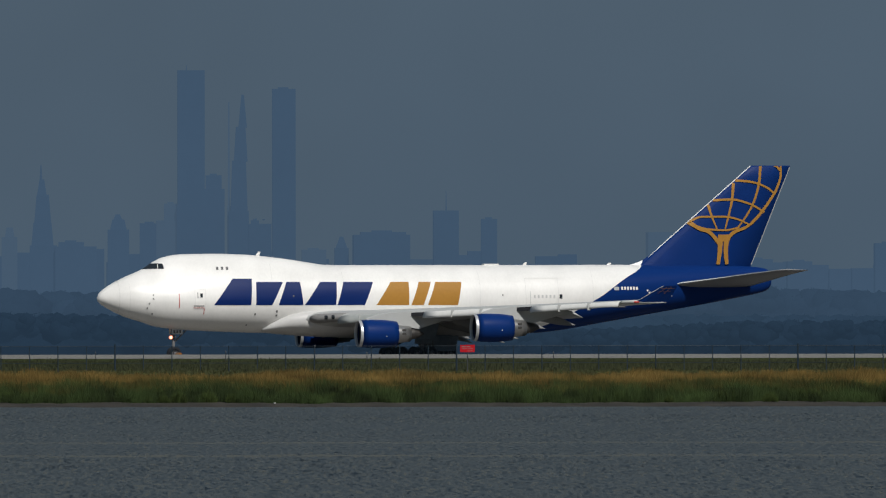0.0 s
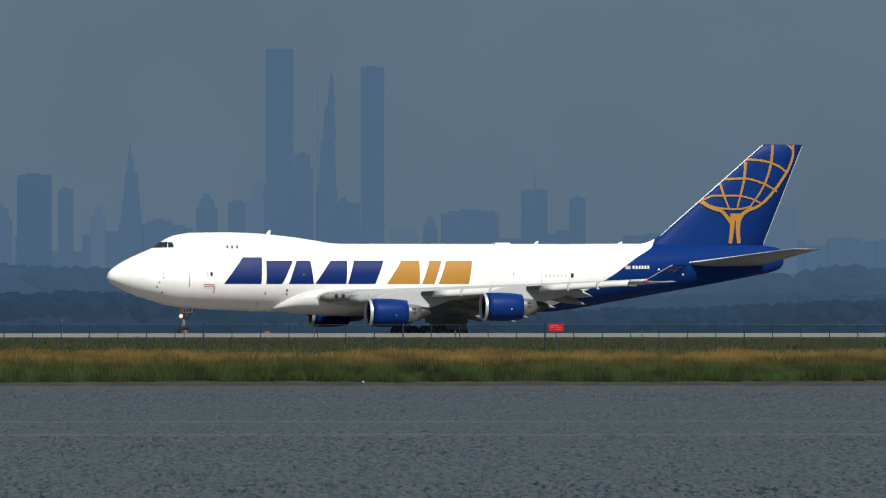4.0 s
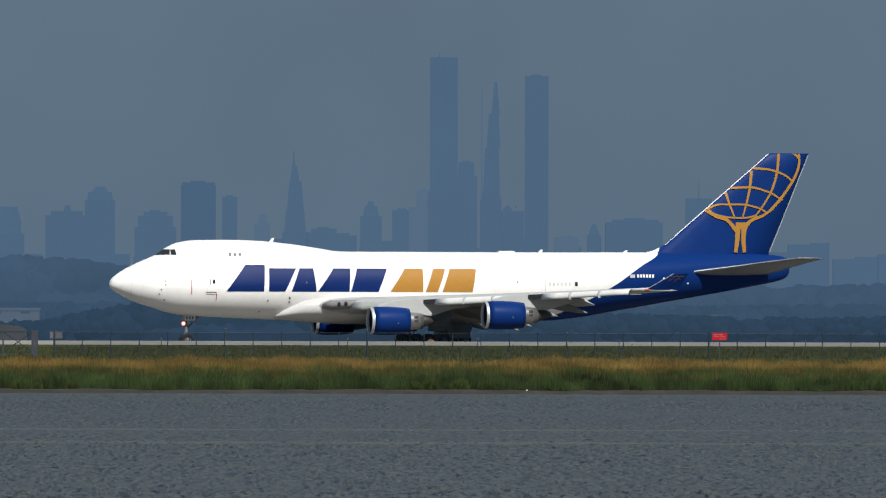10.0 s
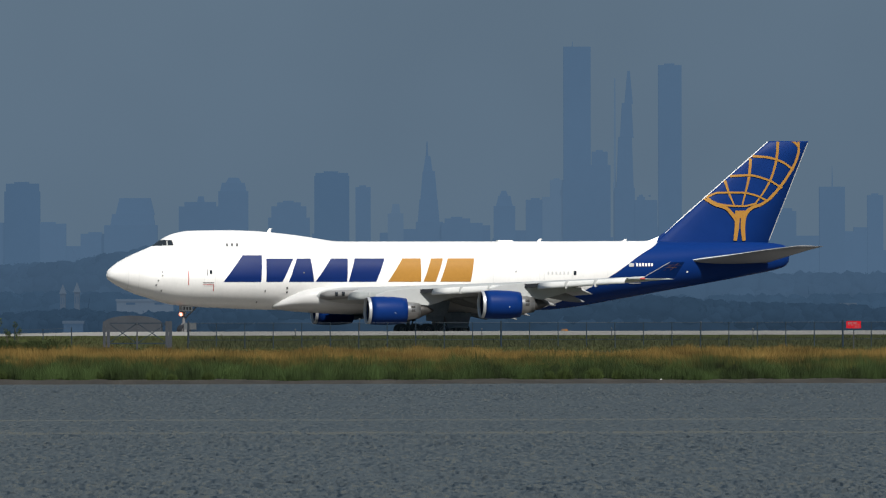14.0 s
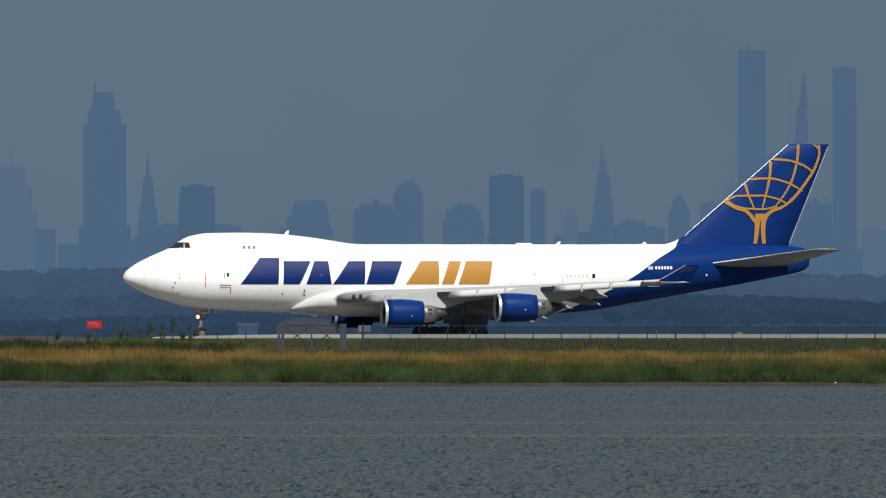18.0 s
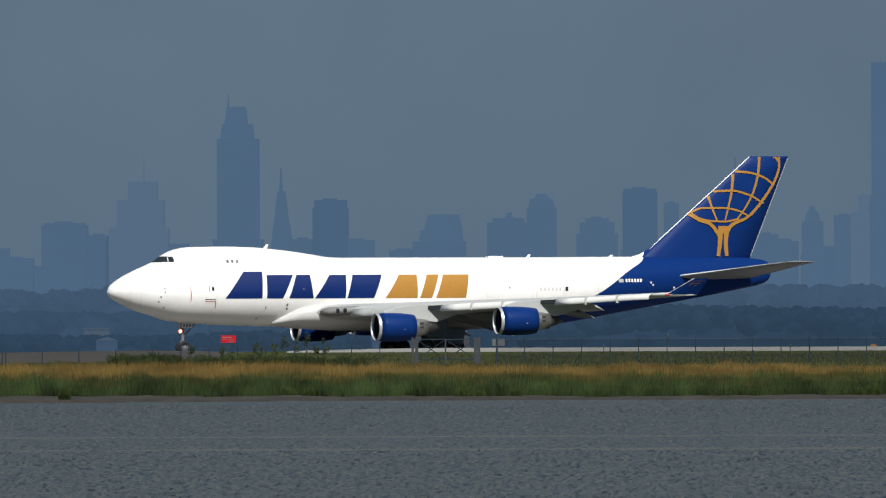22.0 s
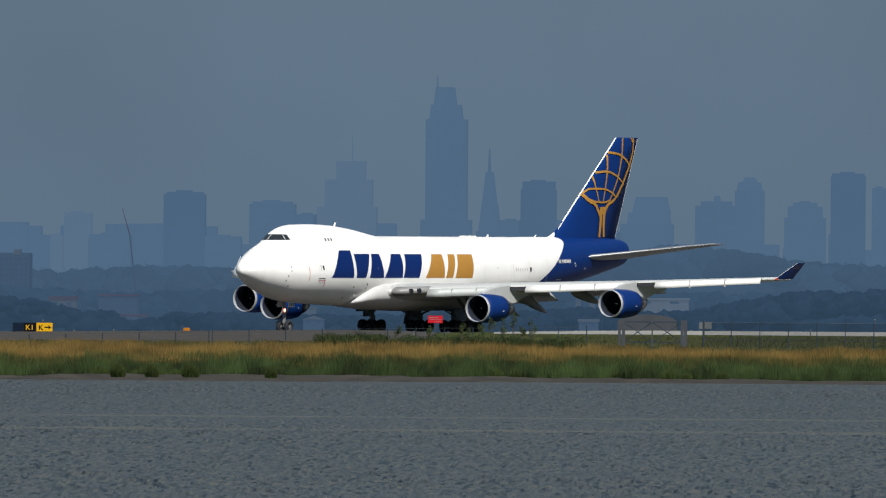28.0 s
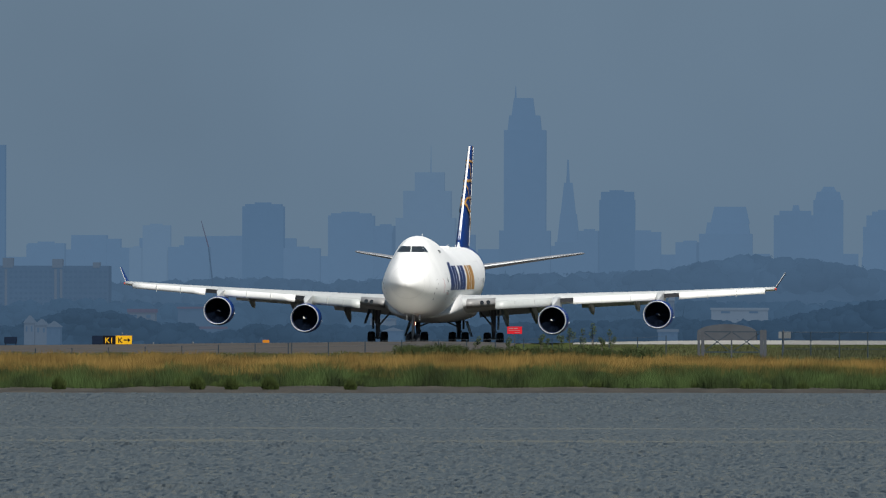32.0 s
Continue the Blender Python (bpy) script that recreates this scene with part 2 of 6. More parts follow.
def tube(bm, p, q, r0, r1=None, n=8):
    p, q = Vector(p), Vector(q)
    d = (q - p).normalized()
    u = d.orthogonal().normalized()
    v = d.cross(u)
    r1 = r0 if r1 is None else r1
    rings = [[o + (u * math.cos(2 * math.pi * i / n) + v * math.sin(2 * math.pi * i / n)) * r for i in range(n)] for o, r in ((p, r0), (q, r1))]
    return loft(bm, rings)


def lathe(bm, profile, centre, n=36, axis="X"):
    """Revolve (along, radius) pairs round an axis through centre."""
    c = Vector(centre)
    rings = []
    for a, r in profile:
        ring = []
        for i in range(n):
            w = 2 * math.pi * i / n
            y, z = r * math.cos(w), r * math.sin(w)
            ring.append(c + (Vector((a, y, z)) if axis == "X" else Vector((y, a, z)) if axis == "Y" else Vector((y, z, a))))
        rings.append(ring)
    return loft(bm, rings, caps=False)


def curve_at(xs, ys, x):
    """Smooth monotone interpolation through the knots."""
    xs, ys = np.asarray(xs, float), np.asarray(ys, float)
    h, d = np.diff(xs), np.diff(ys) / np.diff(xs)
    m = np.zeros(len(xs))
    m[0], m[-1] = d[0], d[-1]
    for i in range(1, len(xs) - 1):
        m[i] = 0 if d[i - 1] * d[i] <= 0 else 2 * d[i - 1] * d[i] / (d[i - 1] + d[i])
    i = int(np.clip(np.searchsorted(xs, x) - 1, 0, len(xs) - 2))
    u = (x - xs[i]) / h[i]
    return float(ys[i] * (1 + 2 * u) * (1 - u) ** 2 + ys[i + 1] * u * u * (3 - 2 * u) + h[i] * (m[i] * u * (1 - u) ** 2 - m[i + 1] * u * u * (1 - u)))


def place(pan, y, dist):
    """The point at a bearing and height of the wide picture, dist metres away."""
    a = (pan - PAN0) / F
    return Vector((dist * math.sin(a), dist * math.cos(a), EYE[2] + (582 - y) / F * dist))


def smooth_step(a, b, x):
    t = min(max((x - a) / (b - a), 0), 1)
    return t * t * (3 - 2 * t)


# ---- ground, water ----
FAR_Z = 2.4   # level of the land beyond the airfield


def ground_z(x, y):
    d = y + 24 * smooth_step(-18, -48, x) * min(max((1335 - y) / 60, 0), 1)
    right = curve_at((200, 1200, 1265, 1290, 1330, 1400, 1425, 1500, 1545, 1551, 1560, 1572, 1700, 2400, 5200), (-3, -1.2, 0, 0.22, 0.85, 2.0, 2.5, 3.0, 3.3, 3.62, 3.95, 3.45, 3.4, 2.6, FAR_Z), d)
    left = curve_at((200, 1200, 1265, 1290, 1330, 1400, 1430, 1470, 1505, 1526, 1560, 1700, 2400, 5200), (-3, -1.2, 0, 0.22, 0.85, 2.0, 2.7, 3.4, 3.85, 3.58, 3.53, 3.35, 2.6, FAR_Z), d)
    left -= 0.0115 * min(max(-42 - x, 0), 70) * smooth_step(1405, 1450, d)
    return right + (left - right) * smooth_step(-18, -48, x)


def material_ground():
    m = material("mown_grass_and_earth", (0.045, 0.055, 0.02), 0.9, vary=0.4, scale=0.08, fine=0.25, bump=0.05, bump_scale=3, spec=0.0)
    return m


M_GROUND = material_ground()
M_CONCRETE = material("pale_worn_concrete", (0.25, 0.245, 0.225), 0.8, vary=0.14, scale=0.2, fine=0.08, spec=0.1)
M_ASPHALT = material("brown_grey_taxiway_asphalt", (0.060, 0.055, 0.050), 0.85, vary=0.5, scale=0.2, fine=0.15, spec=0.05, stretch=(0.12, 1, 1))
M_APRON = material("grey_taxiway_concrete", (0.16, 0.152, 0.14), 0.85, vary=0.2, scale=0.12, fine=0.08, spec=0.05)
M_MUD = material("wet_brown_mud", (0.048, 0.043, 0.035), 0.8, vary=0.8, scale=0.4, fine=0.2, spec=0.1, stretch=(1, 0.15, 1))


def shore_line(x):
    """How far the marsh's edge draws back from the water at x."""
    return 2.2 * math.sin(x * 0.21) + 1.4 * math.sin(x * 0.63 + 1.0) + -14.0 * min(max((-38 - x) / 14, 0), 1)


def sheet(name, xs, ys, lift, mat, label, kind="structure", edge=None):
    verts = []
    for j, y in enumerate(ys):
        for x in xs:
            q = y + (edge(x) * max(0, 1 - j / 6) if edge else 0)
            verts.append((x, q, ground_z(x, q) + lift))
    n = len(xs)
    faces = [(j * n + i, j * n + i + 1, (j + 1) * n + i + 1, (j + 1) * n + i) for j in range(len(ys) - 1) for i in range(n - 1)]
    return tagged(mesh_thing(name, verts, faces, mat, smooth=True), label, "ground", kind=kind)


GX = [-3000, -1200, -500, -250, -160] + list(np.arange(-120, 121, 6.0)) + [160, 250, 500, 1200, 3000]
GY = [200, 700, 1100, 1200, 1240] + list(np.arange(1258, 1580, 3.0)) + [1590, 1620, 1660, 1700, 1900, 2400, 3200, 4200, 5400]
sheet("ground", GX, GY, 0.0, M_GROUND, "flat airfield grass and earth behind the marsh")
MX = list(np.arange(-140, 141, 2.0))
sheet("mud_bank", MX, [1228, 1236, 1242, 1248, 1252, 1256, 1260, 1264, 1268, 1274, 1280, 1290, 1300, 1312], 0.03, M_MUD, "wet brown mud bank along the waterline")
# near-black sheet: the shade between the blades' feet, painted on the floor
M_GRASS_SHADE = material("dark_marsh_peat", (0.011, 0.011, 0.007), 0.95, vary=0.3, scale=0.5, spec=0.0)
sheet("marsh_floor", MX, list(np.arange(1301, 1405, 5.0)), 0.06, M_GRASS_SHADE, "dark marsh floor with the grass's shade painted in", edge=shore_line)
sheet("shoulder", list(np.arange(-34, 150, 3.0)), [1550, 1552, 1554, 1556, 1558, 1560, 1563, 1566], 0.02, M_CONCRETE, "pale sunlit concrete shoulder beside the taxiway")
sheet("taxiway", list(np.arange(-150, 161, 5.0)), [1578, 1585, 1600, 1615, 1630, 1645], 0.03, M_APRON, "pale grey worn concrete taxiway")
sheet("taxiway", list(np.arange(-150, -34, 4.0)), list(np.arange(1438, 1577, 3.0)), 0.05, M_ASPHALT, "brown-grey asphalt taxiway apron sloping towards the marsh")


M_LINE = material("worn_white_paint", (0.45, 0.44, 0.40), 0.8, vary=0.2, scale=0.5, spec=0.1)
sheet("taxiway_edge_line", list(np.arange(-62, -35, 3.0)), [1524, 1527, 1530], 0.07, M_LINE, "pale worn edge line painted on the taxiway")


def material_water(name, reach):
    """Grey water whose small facets lean this way and that; reach draws the ripples out along y."""
    m = bpy.data.materials.new(name)
    m.use_nodes = True
    nt = m.node_tree
    b = nt.nodes["Principled BSDF"]
    b.inputs["Base Color"].default_value = (0.069, 0.0755, 0.0715, 1)
    b.inputs["Roughness"].default_value, b.inputs["IOR"].default_value = 0.3, 1.33
    b.inputs["Specular IOR Level"].default_value = 0.03
    tc = nt.nodes.new("ShaderNodeTexCoord")

    def ripple(sx, sy, det, shift):
        mp, n = nt.nodes.new("ShaderNodeMapping"), nt.nodes.new("ShaderNodeTexNoise")
        mp.inputs["Scale"].default_value, mp.inputs["Location"].default_value = (sx, sy / reach, 1), (shift, shift * 0.7, 0)
        n.inputs["Scale"].default_value, n.inputs["Detail"].default_value, n.inputs["Roughness"].default_value = 1.0, det, 0.65
        nt.links.new(tc.outputs["Object"], mp.inputs[0])
        nt.links.new(mp.outputs[0], n.inputs["Vector"])
        return n.outputs["Fac"]

    def calc(op, a, c):
        n = nt.nodes.new("ShaderNodeMath")
        n.operation = op
        for k, v in enumerate((a, c)):
            if isinstance(v, (int, float)):
                n.inputs[k].default_value = v
            else:
                nt.links.new(v, n.inputs[k])
        return n.outputs[0]

    gust = calc("ADD", 0.55, calc("MULTIPLY", ripple(0.012, 0.02, 2, 5), 0.9))
    lean = calc("MULTIPLY", calc("ADD", calc("MULTIPLY", calc("SUBTRACT", ripple(5.2, 0.42, 5, 0), 0.5), 4.0), calc("MULTIPLY", calc("SUBTRACT", ripple(2.4, 0.16, 3, 9), 0.5), 1.3)), gust)
    lean = calc("ADD", lean, calc("MULTIPLY", calc("MAXIMUM", calc("SUBTRACT", lean, 0.22), 0.0), 0.7))
    # two long low crests left by a boat's wake
    xyz = nt.nodes.new("ShaderNodeSeparateXYZ")
    nt.links.new(tc.outputs["Object"], xyz.inputs[0])
    wave = calc("MULTIPLY", calc("SUBTRACT", ripple(0.05, 0.0, 2, 3), 0.5), 14.0)
    for dist, width, rise in ((690.0, 6.0, 0.62), (786.0, 6.0, 0.52)):
        off = calc("DIVIDE", calc("SUBTRACT", calc("ADD", xyz.outputs["Y"], wave), dist), width)
        lean = calc("SUBTRACT", lean, calc("MULTIPLY", calc("POWER", 2.718, calc("MULTIPLY", calc("MULTIPLY", off, off), -1.0)), calc("MULTIPLY", ripple(0.08, 0.0, 3, 14), rise * 2)))
    tilt = calc("MULTIPLY", calc("SUBTRACT", ripple(2.4, 0.25, 3, 20), 0.5), 1.2)
    vec = nt.nodes.new("ShaderNodeCombineXYZ")
    nt.links.new(tilt, vec.inputs[0])
    nt.links.new(calc("ADD", lean, 0.2), vec.inputs[1])
    vec.inputs[2].default_value = 1.0
    nrm = nt.nodes.new("ShaderNodeVectorMath")
    nrm.operation = "NORMALIZE"
    nt.links.new(vec.outputs[0], nrm.inputs[0])
    nt.links.new(nrm.outputs[0], b.inputs["Normal"])
    return m


M_WATER = material_water("grey_bay_water", 1.0)
M_NEAR_WATER = material_water("grey_near_water", 0.12)


def wind_waves(rnd, x, y):
    """Heights of a short wind chop: many small wave trains from all round the wind."""
    z = np.zeros_like(x)
    for _ in range(26):
        ln = 0.55 * 9 ** rnd.uniform()
        a = rnd.normal(0.25, 0.55)
        k = 2 * math.pi / ln
        z += 0.0065 * ln ** 0.45 * np.sin(k * (x * math.sin(a) + y * math.cos(a)) + rnd.uniform(0, 6.28))
    gust = 0.8 + 0.25 * np.sin(y * 0.031 + 0.4 * np.sin(x * 0.05)) + 0.2 * np.sin(y * 0.011 + x * 0.013 + 2)
    return z * gust


def build_water():
    rnd = np.random.RandomState(31)
    az = np.radians(np.linspace(-3.75, 3.75, 620))
    d = np.arange(372, 1272, 1.3)
    A, D = np.meshgrid(az, d)
    D = D + rnd.uniform(-0.3, 0.3, D.shape)
    X, Y = D * np.sin(A), D * np.cos(A)
    Z = wind_waves(rnd, X, Y)
    Z *= np.clip((1268 - D) / 60, 0.25, 1)
    n, m = len(az), len(d)
    me = bpy.data.meshes.new("water")
    me.vertices.add(n * m)
    me.vertices.foreach_set("co", np.stack([X, Y, Z], 2).ravel())
    i = (np.arange(m - 1)[:, None] * n + np.arange(n - 1)[None, :]).ravel()
    quads = np.stack([i, i + 1, i + n + 1, i + n], 1).ravel().astype(np.int32)
    me.loops.add(len(quads))
    me.loops.foreach_set("vertex_index", quads)
    me.polygons.add(len(i))
    me.polygons.foreach_set("loop_start", np.arange(0, len(quads), 4, dtype=np.int32))
    me.polygons.foreach_set("loop_total", np.full(len(i), 4, np.int32))
    me.polygons.foreach_set("use_smooth", np.ones(len(i), bool))
    me.update()
    me.materials.append(M_WATER)
    tagged(new("water", me), "grey wind-rippled bay water before the marsh", "water", kind="structure")
    tagged(mesh_thing("water", [(-2500, -300, -0.35), (2500, -300, -0.35), (2500, 1300, -0.35), (-2500, 1300, -0.35)], [(0, 1, 2, 3)], M_NEAR_WATER), "grey open bay water", "water", kind="structure")


build_water()


# ---- the aircraft ----
# stations (metres behind the nose): top, bottom, half width, height of the widest line
FS = (0.0, 0.12, 0.46, 1.33, 2.78, 4.8, 5.67, 6.83, 8.56, 12.0, 14.9, 16.7, 19.0, 21.3, 23.3, 24.8, 30, 44.4, 46.8, 52.5, 58.3, 62.0, 64.1, 66.5, 68.5, 69.2, 69.5)
FT = (6.1, 6.5, 6.86, 7.48, 8.21, 9.11, 9.73, 10.24, 10.50, 10.55, 10.47, 10.33, 10.07, 9.73, 9.45, 9.42, 9.42, 9.42, 9.42, 9.45, 9.43, 9.4, 9.38, 9.33, 9.17, 8.95, 8.7)
FB = (6.0, 5.75, 5.45, 4.93, 4.26, 3.64, 3.35, 3.13, 2.96, 2.79, 2.68, 2.64, 2.60, 2.57, 2.55, 2.55, 2.55, 2.58, 2.78, 3.72, 4.74, 5.38, 5.76, 6.22, 6.64, 6.95, 7.3)
FW = (0.03, 0.38, 0.78, 1.3, 1.9, 2.47, 2.63, 2.83, 3.03, 3.22, 3.25, 3.25, 3.25, 3.25, 3.25, 3.25, 3.25, 3.25, 3.22, 2.92, 2.3, 1.78, 1.47, 1.08, 0.75, 0.6, 0.4)
FC = (6.05, 6.08, 6.1, 6.1, 6.05, 5.95, 5.95, 5.92, 5.9, 5.9, 5.9, 5.9, 5.9, 5.9, 5.9, 5.9, 5.9, 5.95, 6.1, 6.7, 7.3, 7.65, 7.8, 7.95, 8.0, 8.0, 8.0)


def hump(s, k):
    """The upper deck narrows towards its crown."""
    return 1 - min(1.0, max(k, 0.0) / 0.66) * curve_at((0, 3, 5, 7, 9, 14, 20, 23.3, 70), (0, 0.04, 0.18, 0.25, 0.20, 0.13, 0.07, 0, 0), s)


def section(s):
    return tuple(curve_at(FS, c, s) for c in (FT, FB, FW, FC))


def skin(s, z, out=0.0, side=-1):
    """A point of the fuselage side at station s and height z, lifted by out."""
    t, b, w, c = section(s)
    h = t - c if z > c else c - b
    k = min(max((z - c) / h, -0.999), 0.999)
    return Vector((s - S0, side * (w * math.sqrt(1 - k * k) * hump(s, k) + out), z))


aircraft = tagged(new("cargo_airplane"), "white four-engined cargo jet with dark blue tail taxiing", "airplane")
aircraft.scale = (0.994, 1.012, 0.989)


def build_fuselage():
    bm = bmesh.new()
    ss = [0.0, 0.02, 0.06, 0.12, 0.22, 0.34, 0.46, 0.65, 0.9] + list(np.arange(1.2, 26, 0.4)) + list(np.arange(26, 44, 1.5)) + list(np.arange(44, 68.6, 0.6)) + [68.8, 69.05, 69.25, 69.4, 69.5]
    rings = []
    for s in ss:
        t, b, w, c = section(s)
        ring = []
        for i in range(56):
            a = 2 * math.pi * i / 56
            ring.append((s - S0, w * math.cos(a) * hump(s, math.sin(a)), c + (t - c if math.sin(a) > 0 else c - b) * math.sin(a)))
        rings.append(ring)
    loft(bm, rings)
    return part("fuselage", bm, M_LIVERY, aircraft, "glossy white body with blue rear", smooth=True)


fuselage = build_fuselage()


def patch(name, corners, mat, parent=fuselage, label="", out=0.025, nu=10, nv=8, side=-1):
    """A quadrilateral film on the skin: corners are (station, height), bottom left, bottom right, top right, top left."""
    (a, b, c, d) = [np.array(p, float) for p in corners]
    verts = []
    for j in range(nv + 1):
        v = j / nv
        for i in range(nu + 1):
            u = i / nu
            p = (a * (1 - u) + b * u) * (1 - v) + (d * (1 - u) + c * u) * v
            verts.append(skin(p[0], p[1], out, side))
    n = nu + 1
    faces = [(j * n + i, j * n + i + 1, (j + 1) * n + i + 1, (j + 1) * n + i) for j in range(nv) for i in range(nu)]
    return mesh_thing(name, verts, faces, mat, parent, label, smooth=True)


# livery blocks, plain shapes in the colours of the lettering: base left, base right, top right, top left, top height
BASE = 5.40
for b0, b1, t1, t0, top, mat in (
        (11.15, 14.95, 15.15, 13.2, 8.05, M_NAVY), (15.45, 17.1, 18.3, 15.55, 7.72, M_NAVY), (17.75, 20.3, 20.05, 18.65, 7.72, M_NAVY),
        (20.45, 23.65, 23.8, 22.1, 7.72, M_NAVY), (23.8, 26.6, 27.55, 24.5, 7.72, M_NAVY),
        (27.8, 31.15, 31.2, 29.35, 7.72, M_GOLD), (31.4, 32.65, 33.5, 32.25, 7.72, M_GOLD), (33.1, 36.2, 36.65, 33.95, 7.72, M_GOLD)):
    for side in (-1, 1):
        patch("livery_block", ((b0, BASE), (b1, BASE), (t1, top), (t0, top)), mat, side=side)


# wing: distance out, leading edge, trailing edge, height of the leading edge, thickness
WL = (2.0, 3.3, 6.5, 13.2, 21.5, 31.1)
W_LE = (18.9, 20.2, 23.5, 30.2, 37.6, 46.1)
W_TE = (37.0, 37.1, 37.6, 39.6, 43.9, 49.9)
W_Z = (3.85, 3.95, 4.2, 4.6, 5.05, 5.62)
W_T = (2.0, 1.85, 1.45, 1.05, 0.72, 0.42)


def wing_at(l):
    return tuple(curve_at(WL, c, l) for c in (W_LE, W_TE, W_Z, W_T))


def airfoil(le, te, z, t, l, side, twist=0.0):
    """A closed wing section, upper side from the trailing edge forward, then the lower side back."""
    ring = []
    ks = (1, 0.85, 0.7, 0.5, 0.32, 0.18, 0.08, 0.02, 0, 0.02, 0.08, 0.18, 0.32, 0.5, 0.7, 0.85)
    for i, k in enumerate(ks):
        y = 5 * (0.2969 * math.sqrt(k) - 0.126 * k - 0.3516 * k * k + 0.2843 * k ** 3 - 0.1036 * k ** 4) * t
        y = y * 1.1 if i < 8 else -y * 0.8
        ring.append((le + (te - le) * k - S0, side * l, z + y - (te - le) * k * twist))
    return ring


def build_wing(side):
    bm = bmesh.new()
    ls = (2.0, 2.6, 3.3, 4.5, 6.5, 9, 11, 13.2, 16, 19, 21.5, 25, 28, 30.2, 31.1)
    loft(bm, [airfoil(*wing_at(l), l, side, 0.02) for l in ls])
    wing = part("wing", bm, M_GREY, aircraft, "grey swept wing with pale slats", smooth=True)
    # slats run out and down before the leading edge
    for l0, l1, n in ((6.4, 11.5, 5), (13.2, 20.8, 6), (22.6, 30.3, 6)):
        bm = bmesh.new()
        rings = []
        for i in range(n + 1):
            l = l0 + (l1 - l0) * i / n
            le, te, z, t = wing_at(l)
            c = 0.92 if l < 13 else 0.76 - 0.16 * smooth_step(20, 30, l)
            ring = []
            for dx, dz in ((0.28, 0.16), (-0.08, 0.12), (-0.30, -0.06), (-0.44, -0.36), (-0.50, -0.74), (-0.42, -0.75), (-0.34, -0.38), (-0.18, -0.12), (0.0, 0.0), (0.28, 0.08)):
                ring.append((le + dx * c - S0, side * l, z + dz * c + 0.02))
            rings.append(ring)
        loft(bm, rings)
        tip = [bm.verts.new((p[0], p[1] + side * 0.01, p[2])) for p in rings[-1]]
        ends = bmesh.new()
        ends.faces.new([ends.verts.new((p[0], p[1] + side * 0.012, p[2])) for p in rings[-1]])
        for v in tip:
            bm.verts.remove(v)
        slat = part("slat", bm, M_INNER if l0 < 13 else M_SLAT, wing, "extended pale slat panel", smooth=True)
        part("slat_end", ends, M_RECESS_SHADE, slat, "near-black face for the hollow slat end's shade")
        for k in range(1, 3):
            l = l0 + (l1 - l0) * k / 3
            le, te, z, t = wing_at(l)
            bm = bmesh.new()
            box(bm, le - 0.44 - S0, le - 0.1 - S0, side * l - 0.012, side * l + 0.012, z - 0.6, z + 0.11)
            part("slat_joint", bm, M_GREY, slat)
    # solid near-black boxes stand in for the shaded gaps between the slats
    for l0, l1 in ((11.55, 13.15), (20.85, 22.55)):
        bm = bmesh.new()
        loft(bm, [[(le - S0 + dx, side * l, z + dz) for dx, dz in ((-0.06, 0.08), (-0.08, -0.3), (0.4, -0.3), (0.4, 0.08))] for l in (l0, l1) for le, te, z, t in (wing_at(l),)])
        part("slat_bay", bm, M_RECESS_SHADE, wing, "near-black box for the shaded slat gap")
    # flaps a little down
    for l0, l1 in ((3.6, 10.4), (13.2, 20.2)):
        bm = bmesh.new()
        rings = []
        for i in range(5):
            l = l0 + (l1 - l0) * i / 4
            le, te, z, t = wing_at(l)
            c = 2.3 if l < 12 else 1.7
            zz = z - (te - le) * 0.02 - 0.12
            rings.append([(te + dx * c - S0 - 0.5, side * l, zz + dz * c) for dx, dz in ((0, 0.06), (0.3, 0.03), (1.0, -0.36), (0.97, -0.38), (0.3, -0.12), (0, -0.06))])
        loft(bm, rings)
        part("flap", bm, M_GREY, wing, "", smooth=True)
    # flap track fairings
    for l, ln, r in ((6.2, 7.0, 0.42), (8.9, 6.9, 0.42), (14.2, 5.6, 0.36), (18.4, 5.0, 0.33)):
        le, te, z, t = wing_at(l)
        bm = bmesh.new()
        prof = [(0, 0.03), (0.08, 0.45), (0.2, 0.8), (0.4, 1.0), (0.6, 0.95), (0.8, 0.62), (0.93, 0.28), (1.0, 0.04)]
        x0 = te - S0 - ln * 0.62
        rings = []
        for a, q in prof:
            drop = -0.25 - 0.11 * ln * a - max(0, a - 0.45) * ln * (0.31 if l < 8 else 0.26 if l < 10 else 0.14)
            rings.append([(x0 + a * ln, side * (l + 0.75 * r * q * math.cos(w)), z - 0.35 + drop + 1.35 * r * q * math.sin(w)) for w in np.linspace(0, 2 * math.pi, 13)[:-1]])
        loft(bm, rings)
        part("flap_fairing", bm, M_FLAPSHADE, wing, "grey canoe-shaped flap fairing with shade painted in", smooth=True)
    # winglet, blue with a gold edge
    bm = bmesh.new()
    rings = []
    for k, le, te in ((0.0, 46.6, 49.9), (0.5, 47.9, 50.3), (1.0, 49.2, 50.7)):
        th = 0.16 * (1 - 0.6 * k)
        y, z = 31.05 + 0.9 * k, 5.62 + 1.58 * k
        rings.append([(le + (te - le) * u - S0, side * (y + dy), z) for u, dy in ((0, 0), (0.25, th / 2), (0.6, th / 2), (1, 0), (0.6, -th / 2), (0.25, -th / 2))])
    loft(bm, rings)
    wl = part("winglet", bm, M_BLUE, wing, "dark blue upturned wingtip", smooth=False)
